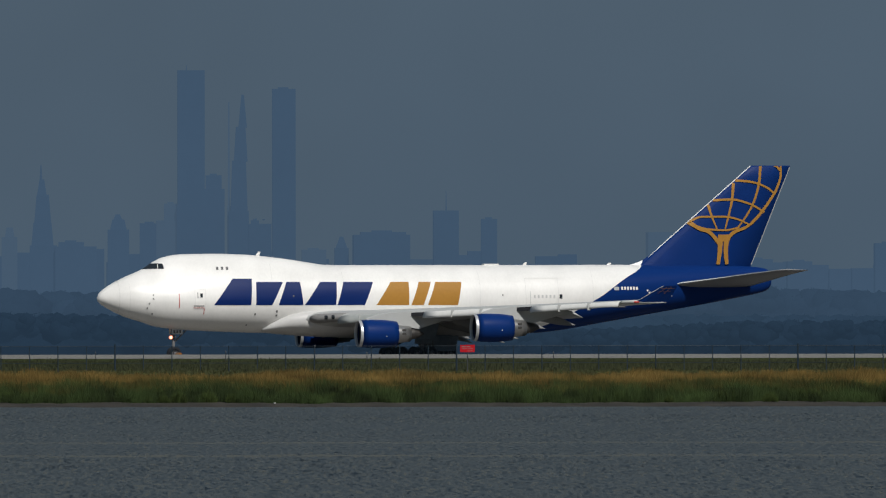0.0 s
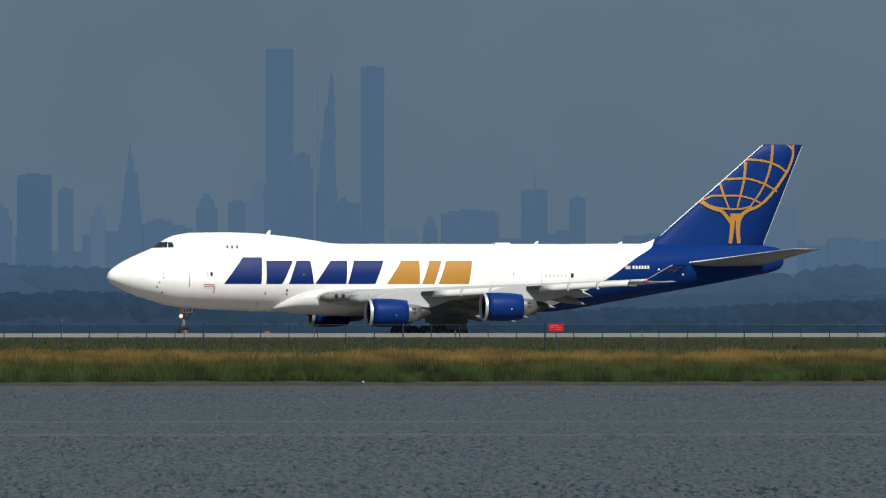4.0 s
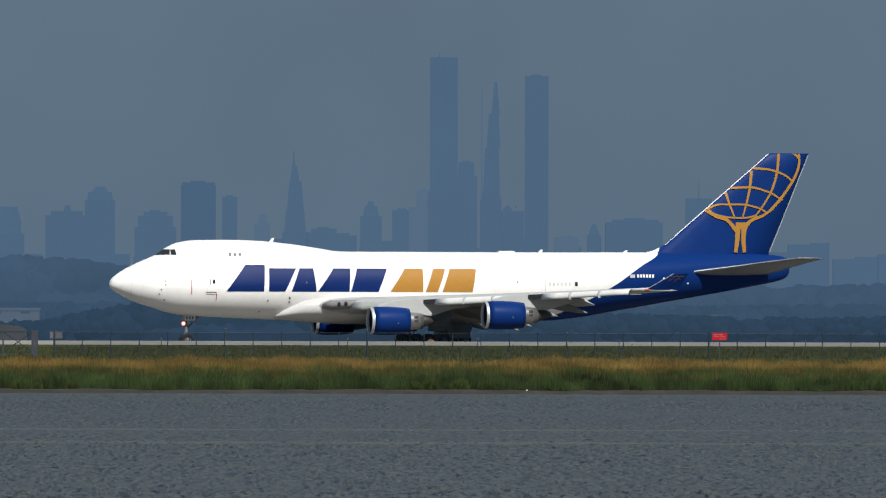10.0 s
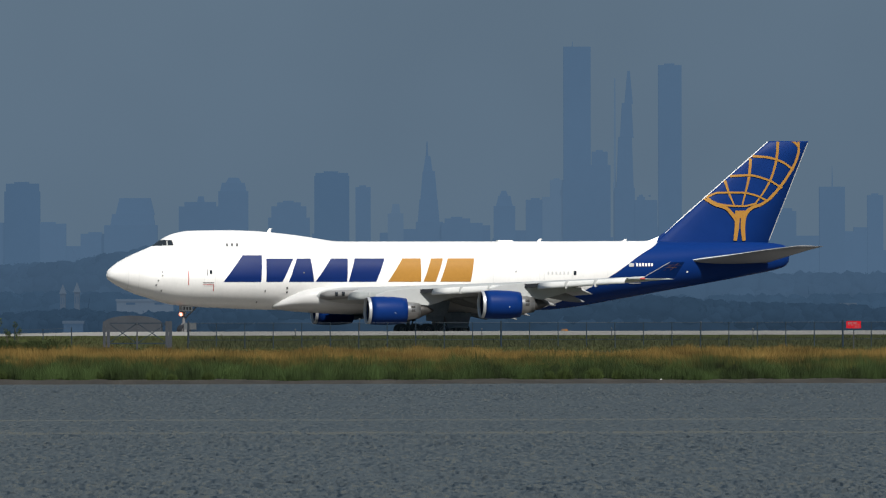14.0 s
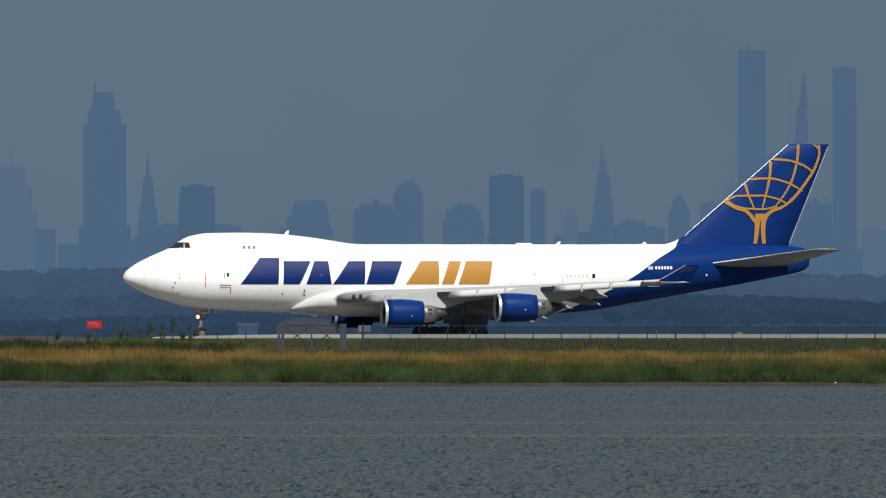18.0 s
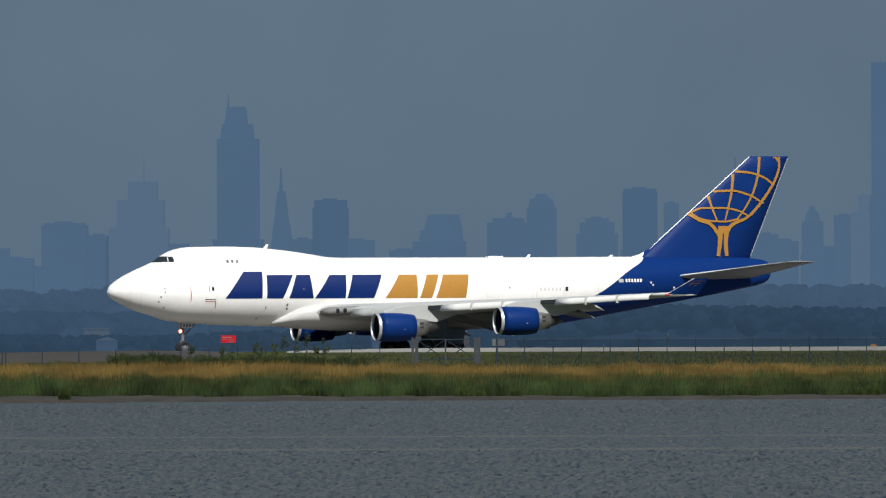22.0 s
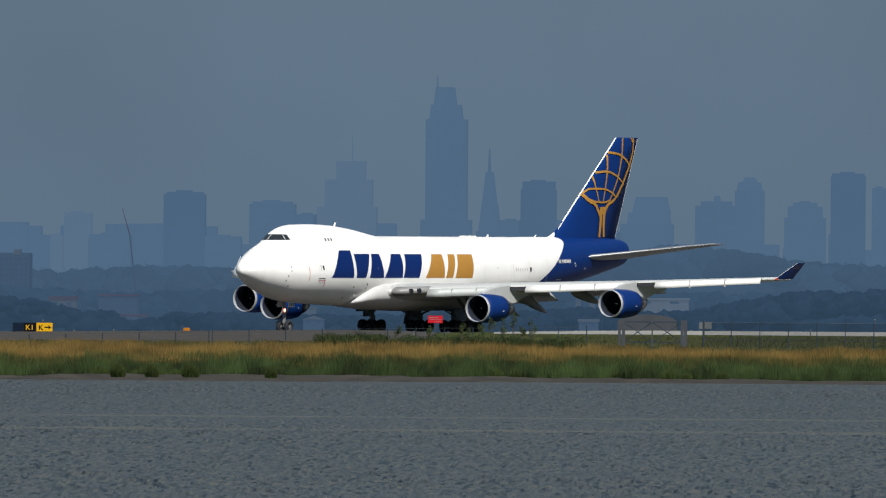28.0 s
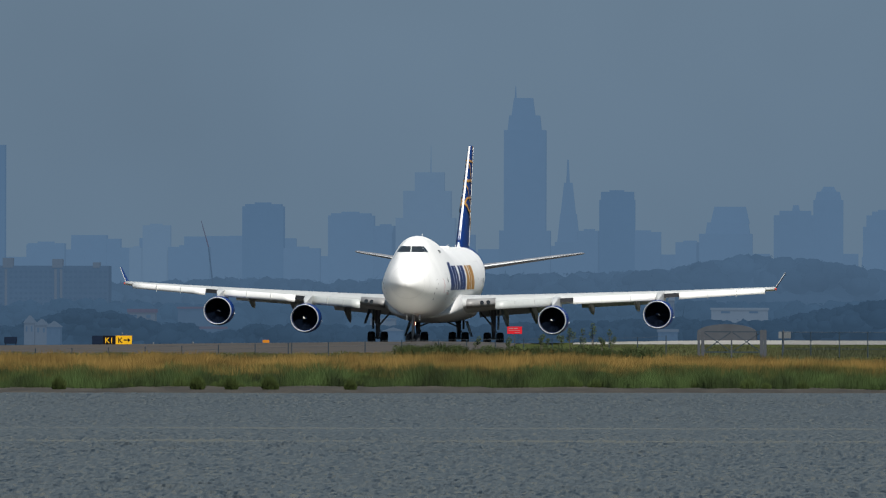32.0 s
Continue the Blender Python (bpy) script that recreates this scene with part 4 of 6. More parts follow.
for px in (407, 415.5, 424):
    film("upper_deck_window", px - 1.8, 438.8, px + 2.2, 444.3, M_SEAM, "small dark rounded window")
film("cabin_door_window", 373, 486, 377, 493, M_GLASS, "small dark door window")
film("door_handle_recess", 368, 484.5, 369.2, 495, M_SEAM)
film("door_sill", 361, 507.5, 380, 508.8, M_SEAM)
film("red_door_mark", 361, 511, 380, 512, M_RED, "red outline mark")
film("red_door_mark", 379, 511, 380.3, 523, M_RED, "red outline mark")
film("red_nose_mark", 335.8, 486.5, 337, 512, M_RED, "thin dark red upright mark")
for px, py in ((290, 489), (290, 495.5), (283, 504), (280, 512), (289.5, 522)):
    film("air_data_probe", px - 1, py - 1.3, px + 1.2, py + 1.3, M_SEAM, l=2.4)
for px, py, w, h in ((470, 523, 2.2, 3.6), (458, 542, 2, 2.6), (508, 518, 3, 4), (508, 525, 3, 3), (909, 489, 2, 3), (537, 490.5, 2.4, 2.8)):
    film("access_hatch", px - w / 2, py - h / 2, px + w / 2, py + h / 2, M_SEAM)
film("rear_door_window", 1010.5, 488, 1015.5, 495.5, M_GLASS, "dark rear door window")
for px in range(966, 1006, 7):
    film("window_plug", px - 1.6, 489, px + 1.6, 494.5, M_PLUG, "faint plugged window")
film("cargo_door_seam", 958, 482, 958.6, 506, M_GREY)
def seam_frame(name, s0, s1, z0, z1, mat, label, w=0.035):
    """A thin outline of a door in the skin on both sides."""
    for side in (-1, 1):
        for a, b, c, d in ((s0, s1, z0, z0 + w), (s0, s1, z1 - w, z1), (s0, s0 + w, z0, z1), (s1 - w, s1, z0, z1)):
            patch(name, ((a, c), (b, c), (b, d), (a, d)), mat, label=label, nu=6 if b - a > 1 else 1, nv=6 if d - c > 1 else 1, side=side, out=0.014)


M_FAINT = material("faint_panel_joint", (0.66, 0.655, 0.63), 0.6)
seam_frame("cabin_door_joint", 9.25, 10.35, 4.95, 6.95, M_FAINT, "faint door outline")
seam_frame("cargo_door_joint", 43.2, 46.6, 5.1, 8.1, M_FAINT, "faint cargo door outline")
for s_, z0, z1 in ((2.9, 4.6, 7.6), (17.2, 5.2, 9.6), (24.5, 5.4, 9.0), (38.5, 5.2, 9.1), (50.2, 5.0, 9.2)):
    for side in (-1, 1):
        patch("skin_joint", ((s_, z0), (s_ + 0.03, z0), (s_ + 0.03, z1), (s_, z1)), M_FAINT, nu=1, nv=12, side=side, out=0.012)
# registration and title bars on the blue tail
for k in range(6):
    film("registration_bar", 1121 + k * 5.4, 474.3, 1124.4 + k * 5.4, 480, M_WHITE, "short white bar of the registration", l=2.6)
film("flag_mark", 1108, 474.5, 1117, 480.5, M_GREY, "small pale flag mark", l=2.6)
film("title_bar", 1109, 509, 1130, 510.6, M_GREY, l=2.4)
for px, py in ((1168, 481), (1172, 485), (1213, 490)):
    film("tail_hatch", px - 1.5, py - 1.5, px + 1.5, py + 1.5, M_WHITE, l=2.2)


# cockpit glazing: dark panes wrapped round the nose
def cockpit_pane(y0, y1, z0, z1, slant=0.0):
    """A pane between two bearings round the nose (0 ahead, 90 abeam)."""
    verts = []
    n, m = 5, 4
    for j in range(m + 1):
        z = z0 + (z1 - z0) * j / m
        for i in range(n + 1):
            y = (y0 + (y1 - y0) * i / n) * (1 - slant * j / m)
            lo, hi = 3.0, 10.0
            for _ in range(30):
                s = (lo + hi) / 2
                t, b, w, c = section(s)
                k = (z - c) / (t - c)
                inside = k < 1 and w * math.sqrt(max(0, 1 - k * k)) * hump(s, k) > abs(y)
                lo, hi = (lo, s) if inside else (s, hi)
            verts.append(Vector((hi - S0 - 0.03, y * 1.012, z + 0.02)))
    k = n + 1
    faces = [(j * k + i, j * k + i + 1, (j + 1) * k + i + 1, (j + 1) * k + i) for j in range(m) for i in range(n)]
    return mesh_thing("cockpit_window", verts, faces, M_GLASS, fuselage, "dark cockpit window pane", smooth=True)


for sg in (-1, 1):
    cockpit_pane(sg * 0.04, sg * 1.1, 9.0, 9.56, 0.2)
    patch("cockpit_window", ((5.44, 9.04), (5.84, 9.03), (5.92, 9.56), (5.80, 9.56)), M_GLASS, label="dark cockpit side pane", nu=4, nv=4, side=sg, out=0.03)
    patch("cockpit_window", ((5.91, 9.03), (6.5, 9.03), (6.4, 9.57), (5.98, 9.56)), M_GLASS, label="dark cockpit side pane", nu=4, nv=4, side=sg, out=0.03)

# antennas and the low dome on the roof
for s, h in ((16.4, 0.42), (43.9, 0.3), (52.6, 0.22)):
    t = section(s)[0]
    bm = bmesh.new()
    loft(bm, [[(s - S0 + dx + k * 0.22, dy, t - 0.03 + k * h) for dx, dy in ((-0.22 + k * 0.1, 0), (0, 0.035), (0.22 - k * 0.1, 0), (0, -0.035))] for k in (0, 1)])
    part("antenna", bm, M_WHITE, aircraft, "white blade antenna")
bm = bmesh.new()
t = section(40.0)[0]
box(bm, 39.6 - S0, 41.2 - S0, -0.5, 0.5, t - 0.1, t + 0.12, 0.05)
part("antenna_dome", bm, M_WHITE, aircraft, "low white antenna fairing")

# radome seam round the nose
bm = bmesh.new()
rings = []
for s in (1.92, 1.97):
    t, b, w, c = section(s)
    rings.append([(s - S0, (w + 0.012) * math.cos(a), c + (t - c + 0.012 if math.sin(a) > 0 else c - b + 0.012) * math.sin(a)) for a in np.linspace(0, 2 * math.pi, 57)[:-1]])
loft(bm, rings, caps=False)
part("radome_seam", bm, M_FAINT, fuselage, smooth=True)


# ---- distance: city skyline and woods, haze painted into colour and glow ----
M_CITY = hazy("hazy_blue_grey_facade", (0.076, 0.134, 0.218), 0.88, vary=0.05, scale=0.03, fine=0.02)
# the towers stand equally far off; these two only differ in painted haze
M_CITY_HAZIER = hazy("fainter_far_facade", (0.090, 0.149, 0.229), 0.88, vary=0.05, scale=0.03, fine=0.02)
M_CITY_CLEARER = hazy("nearer_blue_facade", (0.068, 0.124, 0.206), 0.88, vary=0.05, scale=0.03, fine=0.02)
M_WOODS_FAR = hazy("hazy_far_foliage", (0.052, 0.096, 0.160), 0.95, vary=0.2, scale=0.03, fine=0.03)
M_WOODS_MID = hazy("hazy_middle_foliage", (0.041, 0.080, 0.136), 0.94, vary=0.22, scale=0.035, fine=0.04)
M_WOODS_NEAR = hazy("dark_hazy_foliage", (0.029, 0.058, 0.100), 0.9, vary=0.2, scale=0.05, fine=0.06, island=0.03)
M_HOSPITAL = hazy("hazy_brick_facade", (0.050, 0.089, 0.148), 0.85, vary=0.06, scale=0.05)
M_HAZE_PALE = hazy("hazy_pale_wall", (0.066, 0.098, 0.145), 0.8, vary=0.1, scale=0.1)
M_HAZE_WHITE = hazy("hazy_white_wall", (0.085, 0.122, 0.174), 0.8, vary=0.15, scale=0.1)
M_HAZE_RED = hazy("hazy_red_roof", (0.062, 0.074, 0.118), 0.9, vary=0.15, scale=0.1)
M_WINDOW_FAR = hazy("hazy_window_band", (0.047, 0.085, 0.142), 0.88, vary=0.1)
CITY = 4650.0
TURN = radians(0)


def block(bm, pan0, pan1, top, base=590, dist=CITY, depth=1.0, taper=1.0):
    """A block turned against the view so that two sides show; taper narrows its top."""
    a, b = place(pan0, top, dist), place(pan1, top, dist)
    w = (b - a).length
    c = (a + b) / 2
    side = w / (math.cos(TURN) + depth * math.sin(TURN))
    z0 = max(place(pan0, base, dist).z, FAR_Z)
    rings = []
    for z, k in ((z0, 1.0), (a.z, taper)):
        ring = []
        for sx, sy in ((-1, -1), (1, -1), (1, 1), (-1, 1)):
            x, y = sx * side / 2 * k, sy * side * depth / 2 * k
            ring.append((c.x + x * math.cos(TURN) - y * math.sin(TURN), c.y + 8 + x * math.sin(TURN) + y * math.cos(TURN), z))
        rings.append(ring)
    loft(bm, rings)


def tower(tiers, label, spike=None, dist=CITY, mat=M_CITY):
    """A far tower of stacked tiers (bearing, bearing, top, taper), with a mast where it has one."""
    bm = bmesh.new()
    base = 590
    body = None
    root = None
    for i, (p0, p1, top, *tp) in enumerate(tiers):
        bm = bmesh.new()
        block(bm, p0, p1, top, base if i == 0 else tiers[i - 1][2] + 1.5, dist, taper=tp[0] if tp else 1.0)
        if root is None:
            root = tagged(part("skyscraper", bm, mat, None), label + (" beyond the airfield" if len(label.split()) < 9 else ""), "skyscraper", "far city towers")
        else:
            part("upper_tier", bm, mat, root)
    p0, p1, top = tiers[-1][:3]
    if not (len(tiers[-1]) > 3) and not spike:
        bm = bmesh.new()
        w = p1 - p0
        block(bm, p0 + w * 0.25, p0 + w * 0.7, top - 3.0, top + 1.0, dist, depth=0.6)
        part("roof_plant", bm, mat, root)
    if spike:
        p, y0, y1, w = spike
        bm = bmesh.new()
        a, b = place(p, y0, dist), place(p, y1, dist)
        a.y += 8
        b.y += 8
        tube(bm, a, b, w / F * dist, w * 0.35 / F * dist, 6)
        part("mast", bm, mat, root)
    return root


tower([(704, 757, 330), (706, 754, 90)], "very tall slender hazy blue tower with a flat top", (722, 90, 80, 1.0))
tower([(794, 800, 330), (795, 799, 146, 0.6)], "thin hazy construction mast", mat=M_CITY_HAZIER)
tower([(668, 706, 356), (682, 706, 326)], "stepped hazy block beside the tallest tower", mat=M_CITY_HAZIER)
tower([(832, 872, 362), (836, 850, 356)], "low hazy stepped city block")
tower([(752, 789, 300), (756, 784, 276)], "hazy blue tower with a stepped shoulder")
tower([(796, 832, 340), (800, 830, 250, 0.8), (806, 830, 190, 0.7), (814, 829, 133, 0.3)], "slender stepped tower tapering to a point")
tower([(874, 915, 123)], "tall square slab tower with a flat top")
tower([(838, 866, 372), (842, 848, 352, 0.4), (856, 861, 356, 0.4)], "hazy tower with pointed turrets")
tower([(926, 969, 408)], "low hazy block", mat=M_CITY_HAZIER)
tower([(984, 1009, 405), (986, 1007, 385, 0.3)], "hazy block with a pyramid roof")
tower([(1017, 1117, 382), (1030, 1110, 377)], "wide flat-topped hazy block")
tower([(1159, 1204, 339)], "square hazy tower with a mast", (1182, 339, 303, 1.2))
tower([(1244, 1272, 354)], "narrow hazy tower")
tower([(1538, 1645, 378), (1599, 1645, 370)], "broad hazy tower with a raised corner and a mast", (1634, 370, 344, 1.2), mat=M_CITY_HAZIER)
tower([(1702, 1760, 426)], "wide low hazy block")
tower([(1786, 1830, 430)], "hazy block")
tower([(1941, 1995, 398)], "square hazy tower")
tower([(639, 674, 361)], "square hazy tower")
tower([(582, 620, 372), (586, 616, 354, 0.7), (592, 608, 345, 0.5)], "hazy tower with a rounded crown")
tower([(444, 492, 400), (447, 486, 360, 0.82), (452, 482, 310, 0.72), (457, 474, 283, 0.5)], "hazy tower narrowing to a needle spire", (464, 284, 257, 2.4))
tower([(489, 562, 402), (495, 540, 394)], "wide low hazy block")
tower([(394, 422, 385), (400, 417, 368, 0.7)], "small hazy tower", mat=M_CITY_HAZIER)
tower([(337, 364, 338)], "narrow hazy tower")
tower([(264, 326, 318), (266, 324, 313)], "broad hazy slab tower with a flat top", mat=M_CITY_CLEARER)
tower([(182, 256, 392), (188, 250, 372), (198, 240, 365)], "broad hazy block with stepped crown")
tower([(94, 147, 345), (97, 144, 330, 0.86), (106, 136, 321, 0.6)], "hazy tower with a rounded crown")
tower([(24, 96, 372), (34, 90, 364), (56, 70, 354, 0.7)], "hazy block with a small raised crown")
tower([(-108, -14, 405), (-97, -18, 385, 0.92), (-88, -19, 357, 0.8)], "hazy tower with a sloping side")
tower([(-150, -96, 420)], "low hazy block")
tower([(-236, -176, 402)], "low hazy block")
tower([(-285, -222, 345), (-282, -224, 331)], "square hazy tower", mat=M_CITY_CLEARER)
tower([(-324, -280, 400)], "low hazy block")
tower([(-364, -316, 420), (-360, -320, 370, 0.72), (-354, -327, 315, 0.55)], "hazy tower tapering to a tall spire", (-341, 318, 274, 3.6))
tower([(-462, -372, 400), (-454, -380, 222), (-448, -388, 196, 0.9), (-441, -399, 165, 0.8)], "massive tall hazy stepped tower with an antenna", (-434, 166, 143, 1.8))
tower([(-645, -540, 378), (-632, -548, 330), (-612, -560, 297)], "stepped hazy tower with two masts", (-584, 297, 250, 1.4), mat=M_CITY_HAZIER)
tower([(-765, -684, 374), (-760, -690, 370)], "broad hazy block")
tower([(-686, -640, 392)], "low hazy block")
tower([(-917, -844, 358), (-912, -848, 354)], "broad hazy slab tower", mat=M_CITY_CLEARER)
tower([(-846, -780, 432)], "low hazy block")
tower([(-1094, -1045, 392)], "square hazy tower", mat=M_CITY_HAZIER)
tower([(-1118, -1090, 432)], "low hazy block", mat=M_CITY_HAZIER)
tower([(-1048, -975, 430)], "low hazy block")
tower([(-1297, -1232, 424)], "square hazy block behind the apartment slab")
tower([(-1385, -1338, 250)], "tall dark hazy tower", mat=M_CITY_CLEARER)
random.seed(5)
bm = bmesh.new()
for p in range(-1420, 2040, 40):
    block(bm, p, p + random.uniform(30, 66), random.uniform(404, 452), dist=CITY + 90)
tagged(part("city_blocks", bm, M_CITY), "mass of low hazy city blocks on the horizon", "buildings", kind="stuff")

# woods: lumpy crowns with a fringe of leaves
def lobe_mesh():
    bm = bmesh.new()
    bmesh.ops.create_icosphere(bm, subdivisions=2, radius=1.0)
    bm.verts.index_update()
    v = np.array([q.co for q in bm.verts])
    f = np.array([[q.index for q in p.verts] for p in bm.faces])
    bm.free()
    return v, f


LOBE_V, LOBE_F = lobe_mesh()


def woods(name, mat, label, p0, p1, top, dist, depth, step, size, seed):
    rnd = np.random.RandomState(seed)
    pos, tri, count = [], [], 0
    p = p0
    while p < p1:
        for _ in range(2):
            d = dist + rnd.uniform(0, depth)
            q = p + rnd.uniform(-step, step)
            r = size * rnd.uniform(0.7, 1.5)
            t = place(q, np.interp(q, top[0], top[1]) + rnd.uniform(0, 1) ** 2 * 11, d)
            h = t.z - FAR_Z
            n = 5
            # lobes: one at the top, the rest round it and lower
            for k in range(n):
                a = 2 * math.pi * k / (n - 1) + rnd.uniform(0, 1)
                lr = r * (0.62 if k == n - 1 else rnd.uniform(0.45, 0.75))
                lz = t.z - lr * 0.75 if k == n - 1 else t.z - lr * 0.75 - r * rnd.uniform(0.15, 0.7)
                off = 0.0 if k == n - 1 else r * rnd.uniform(0.45, 0.8)
                w = rnd.uniform(0, 6.28, 3)
                bump = 1 + 0.13 * np.sin(LOBE_V[:, 0] * 4.1 + w[0]) * np.sin(LOBE_V[:, 2] * 4.7 + w[1]) + 0.09 * np.sin(LOBE_V[:, 2] * 8.3 + LOBE_V[:, 0] * 6.1 + w[2])
                v = LOBE_V * bump[:, None] * np.array([lr, lr, lr * 0.75])
                pos.append(v + np.array([t.x + off * math.cos(a), t.y + off * math.sin(a), max(lz, FAR_Z)]))
                tri.append(LOBE_F + count)
                count += len(v)
            # leaves that break the outline
            m = 110
            u = rnd.normal(size=(m, 3))
            u /= np.linalg.norm(u, axis=1)[:, None]
            c = np.array([t.x, t.y, t.z - r * 0.72]) + u * np.array([r * 1.1, r * 1.1, r * 0.74]) * rnd.uniform(0.85, 1.02, (m, 1))
            e = rnd.normal(size=(m, 3))
            g = rnd.normal(size=(m, 3))
            sz = (r * rnd.uniform(0.03, 0.07, m) / np.linalg.norm(e, axis=1))[:, None]
            pos.append(np.stack([c - e * sz, c + g * sz, c + e * sz], 1).reshape(-1, 3))
            tri.append(np.arange(m * 3).reshape(-1, 3) + count)
            count += m * 3
        p += step * rnd.uniform(0.7, 1.2)
    # the thicket below the crowns
    ps = np.arange(p0, p1, step * 0.5)
    low = []
    for q in ps:
        y = np.interp(q, top[0], top[1]) + rnd.uniform(7, 13)
        c = place(q, y, dist + depth * 0.7)
        low += [(c.x, c.y, FAR_Z - 0.2), (c.x, c.y + 3, c.z)]
    pos.append(np.array(low))
    i = count + 2 * np.arange(len(ps) - 1)
    tri += [np.stack([i, i + 2, i + 3], 1), np.stack([i, i + 3, i + 1], 1)]
    verts, faces = np.concatenate(pos), np.concatenate(tri)
    me = bpy.data.meshes.new(name)
    me.vertices.add(len(verts))
    me.vertices.foreach_set("co", verts.ravel())
    me.loops.add(faces.size)
    me.loops.foreach_set("vertex_index", faces.ravel().astype(np.int32))
    me.polygons.add(len(faces))
    me.polygons.foreach_set("loop_start", np.arange(0, faces.size, 3, dtype=np.int32))
    me.polygons.foreach_set("loop_total", np.full(len(faces), 3, np.int32))
    me.polygons.foreach_set("use_smooth", np.ones(len(faces), bool))
    me.update()
    me.materials.append(mat)
    return tagged(new(name, me), label, "trees", kind="stuff")


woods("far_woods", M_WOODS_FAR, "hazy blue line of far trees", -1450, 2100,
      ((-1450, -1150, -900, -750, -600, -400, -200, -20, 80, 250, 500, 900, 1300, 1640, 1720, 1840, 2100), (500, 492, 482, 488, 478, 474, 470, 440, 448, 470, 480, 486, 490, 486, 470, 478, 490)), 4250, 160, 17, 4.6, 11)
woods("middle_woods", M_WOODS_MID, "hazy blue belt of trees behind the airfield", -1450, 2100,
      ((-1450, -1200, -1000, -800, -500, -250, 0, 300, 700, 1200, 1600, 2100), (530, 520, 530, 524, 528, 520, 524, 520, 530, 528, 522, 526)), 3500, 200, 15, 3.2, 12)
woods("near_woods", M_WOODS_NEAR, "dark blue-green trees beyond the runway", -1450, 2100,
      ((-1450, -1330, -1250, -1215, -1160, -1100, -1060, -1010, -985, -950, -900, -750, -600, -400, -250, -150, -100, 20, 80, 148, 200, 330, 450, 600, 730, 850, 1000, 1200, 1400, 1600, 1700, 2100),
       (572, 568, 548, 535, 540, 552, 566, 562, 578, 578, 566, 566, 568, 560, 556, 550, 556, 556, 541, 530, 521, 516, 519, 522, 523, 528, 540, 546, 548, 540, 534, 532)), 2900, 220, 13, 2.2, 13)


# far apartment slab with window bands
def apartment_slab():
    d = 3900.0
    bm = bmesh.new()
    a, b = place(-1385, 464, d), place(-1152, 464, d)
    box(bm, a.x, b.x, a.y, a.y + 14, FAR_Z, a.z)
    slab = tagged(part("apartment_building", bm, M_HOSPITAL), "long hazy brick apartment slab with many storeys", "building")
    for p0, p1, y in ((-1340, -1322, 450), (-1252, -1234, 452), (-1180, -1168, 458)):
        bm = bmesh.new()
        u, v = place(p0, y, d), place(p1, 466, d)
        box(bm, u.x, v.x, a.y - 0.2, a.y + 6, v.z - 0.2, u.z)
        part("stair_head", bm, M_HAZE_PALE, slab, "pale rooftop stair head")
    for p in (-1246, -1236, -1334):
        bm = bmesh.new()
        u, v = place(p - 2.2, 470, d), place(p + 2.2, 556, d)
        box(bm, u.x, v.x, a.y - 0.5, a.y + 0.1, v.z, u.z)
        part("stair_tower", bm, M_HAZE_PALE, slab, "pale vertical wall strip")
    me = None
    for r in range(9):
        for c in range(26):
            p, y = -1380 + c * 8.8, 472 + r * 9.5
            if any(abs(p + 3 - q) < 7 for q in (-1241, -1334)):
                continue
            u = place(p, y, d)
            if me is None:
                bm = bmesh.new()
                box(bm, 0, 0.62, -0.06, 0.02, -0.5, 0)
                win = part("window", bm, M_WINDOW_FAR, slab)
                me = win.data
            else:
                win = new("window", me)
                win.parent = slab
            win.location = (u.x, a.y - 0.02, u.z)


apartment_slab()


# low houses and sheds in the trees
def far_house(p0, p1, y0, y1, roof, wall, label, gable=0.35, d=None):
    d = d or (2860.0 if y1 > 585 else 3180.0)
    a, b = place(p0, y0, d), place(p1, y1, d)
    h, w = a.z - b.z, b.x - a.x
    eave = a.z - h * gable
    bm = bmesh.new()
    box(bm, a.x, b.x, a.y, a.y + 6, FAR_Z, eave)
    house = tagged(part("house", bm, wall), label, "house")
    bm = bmesh.new()
    m = (a.x + b.x) / 2 if gable > 0.3 else None
    if m is not None:
        loft(bm, [[(a.x - 0.2, y, eave), (b.x + 0.2, y, eave), (m, y, a.z)] for y in (a.y - 0.3, a.y + 6.3)])
    else:
        box(bm, a.x - 0.2, b.x + 0.2, a.y - 0.3, a.y + 6.3, eave, a.z)
    part("roof", bm, roof, house)
    for k in range(2):
        bm = bmesh.new()
        x = a.x + w * (0.25 + 0.5 * k)
        box(bm, x - w * 0.08, x + w * 0.08, a.y - 0.06, a.y + 0.02, eave - h * 0.4, eave - h * 0.15)
        part("window", bm, M_WINDOW_FAR, house)


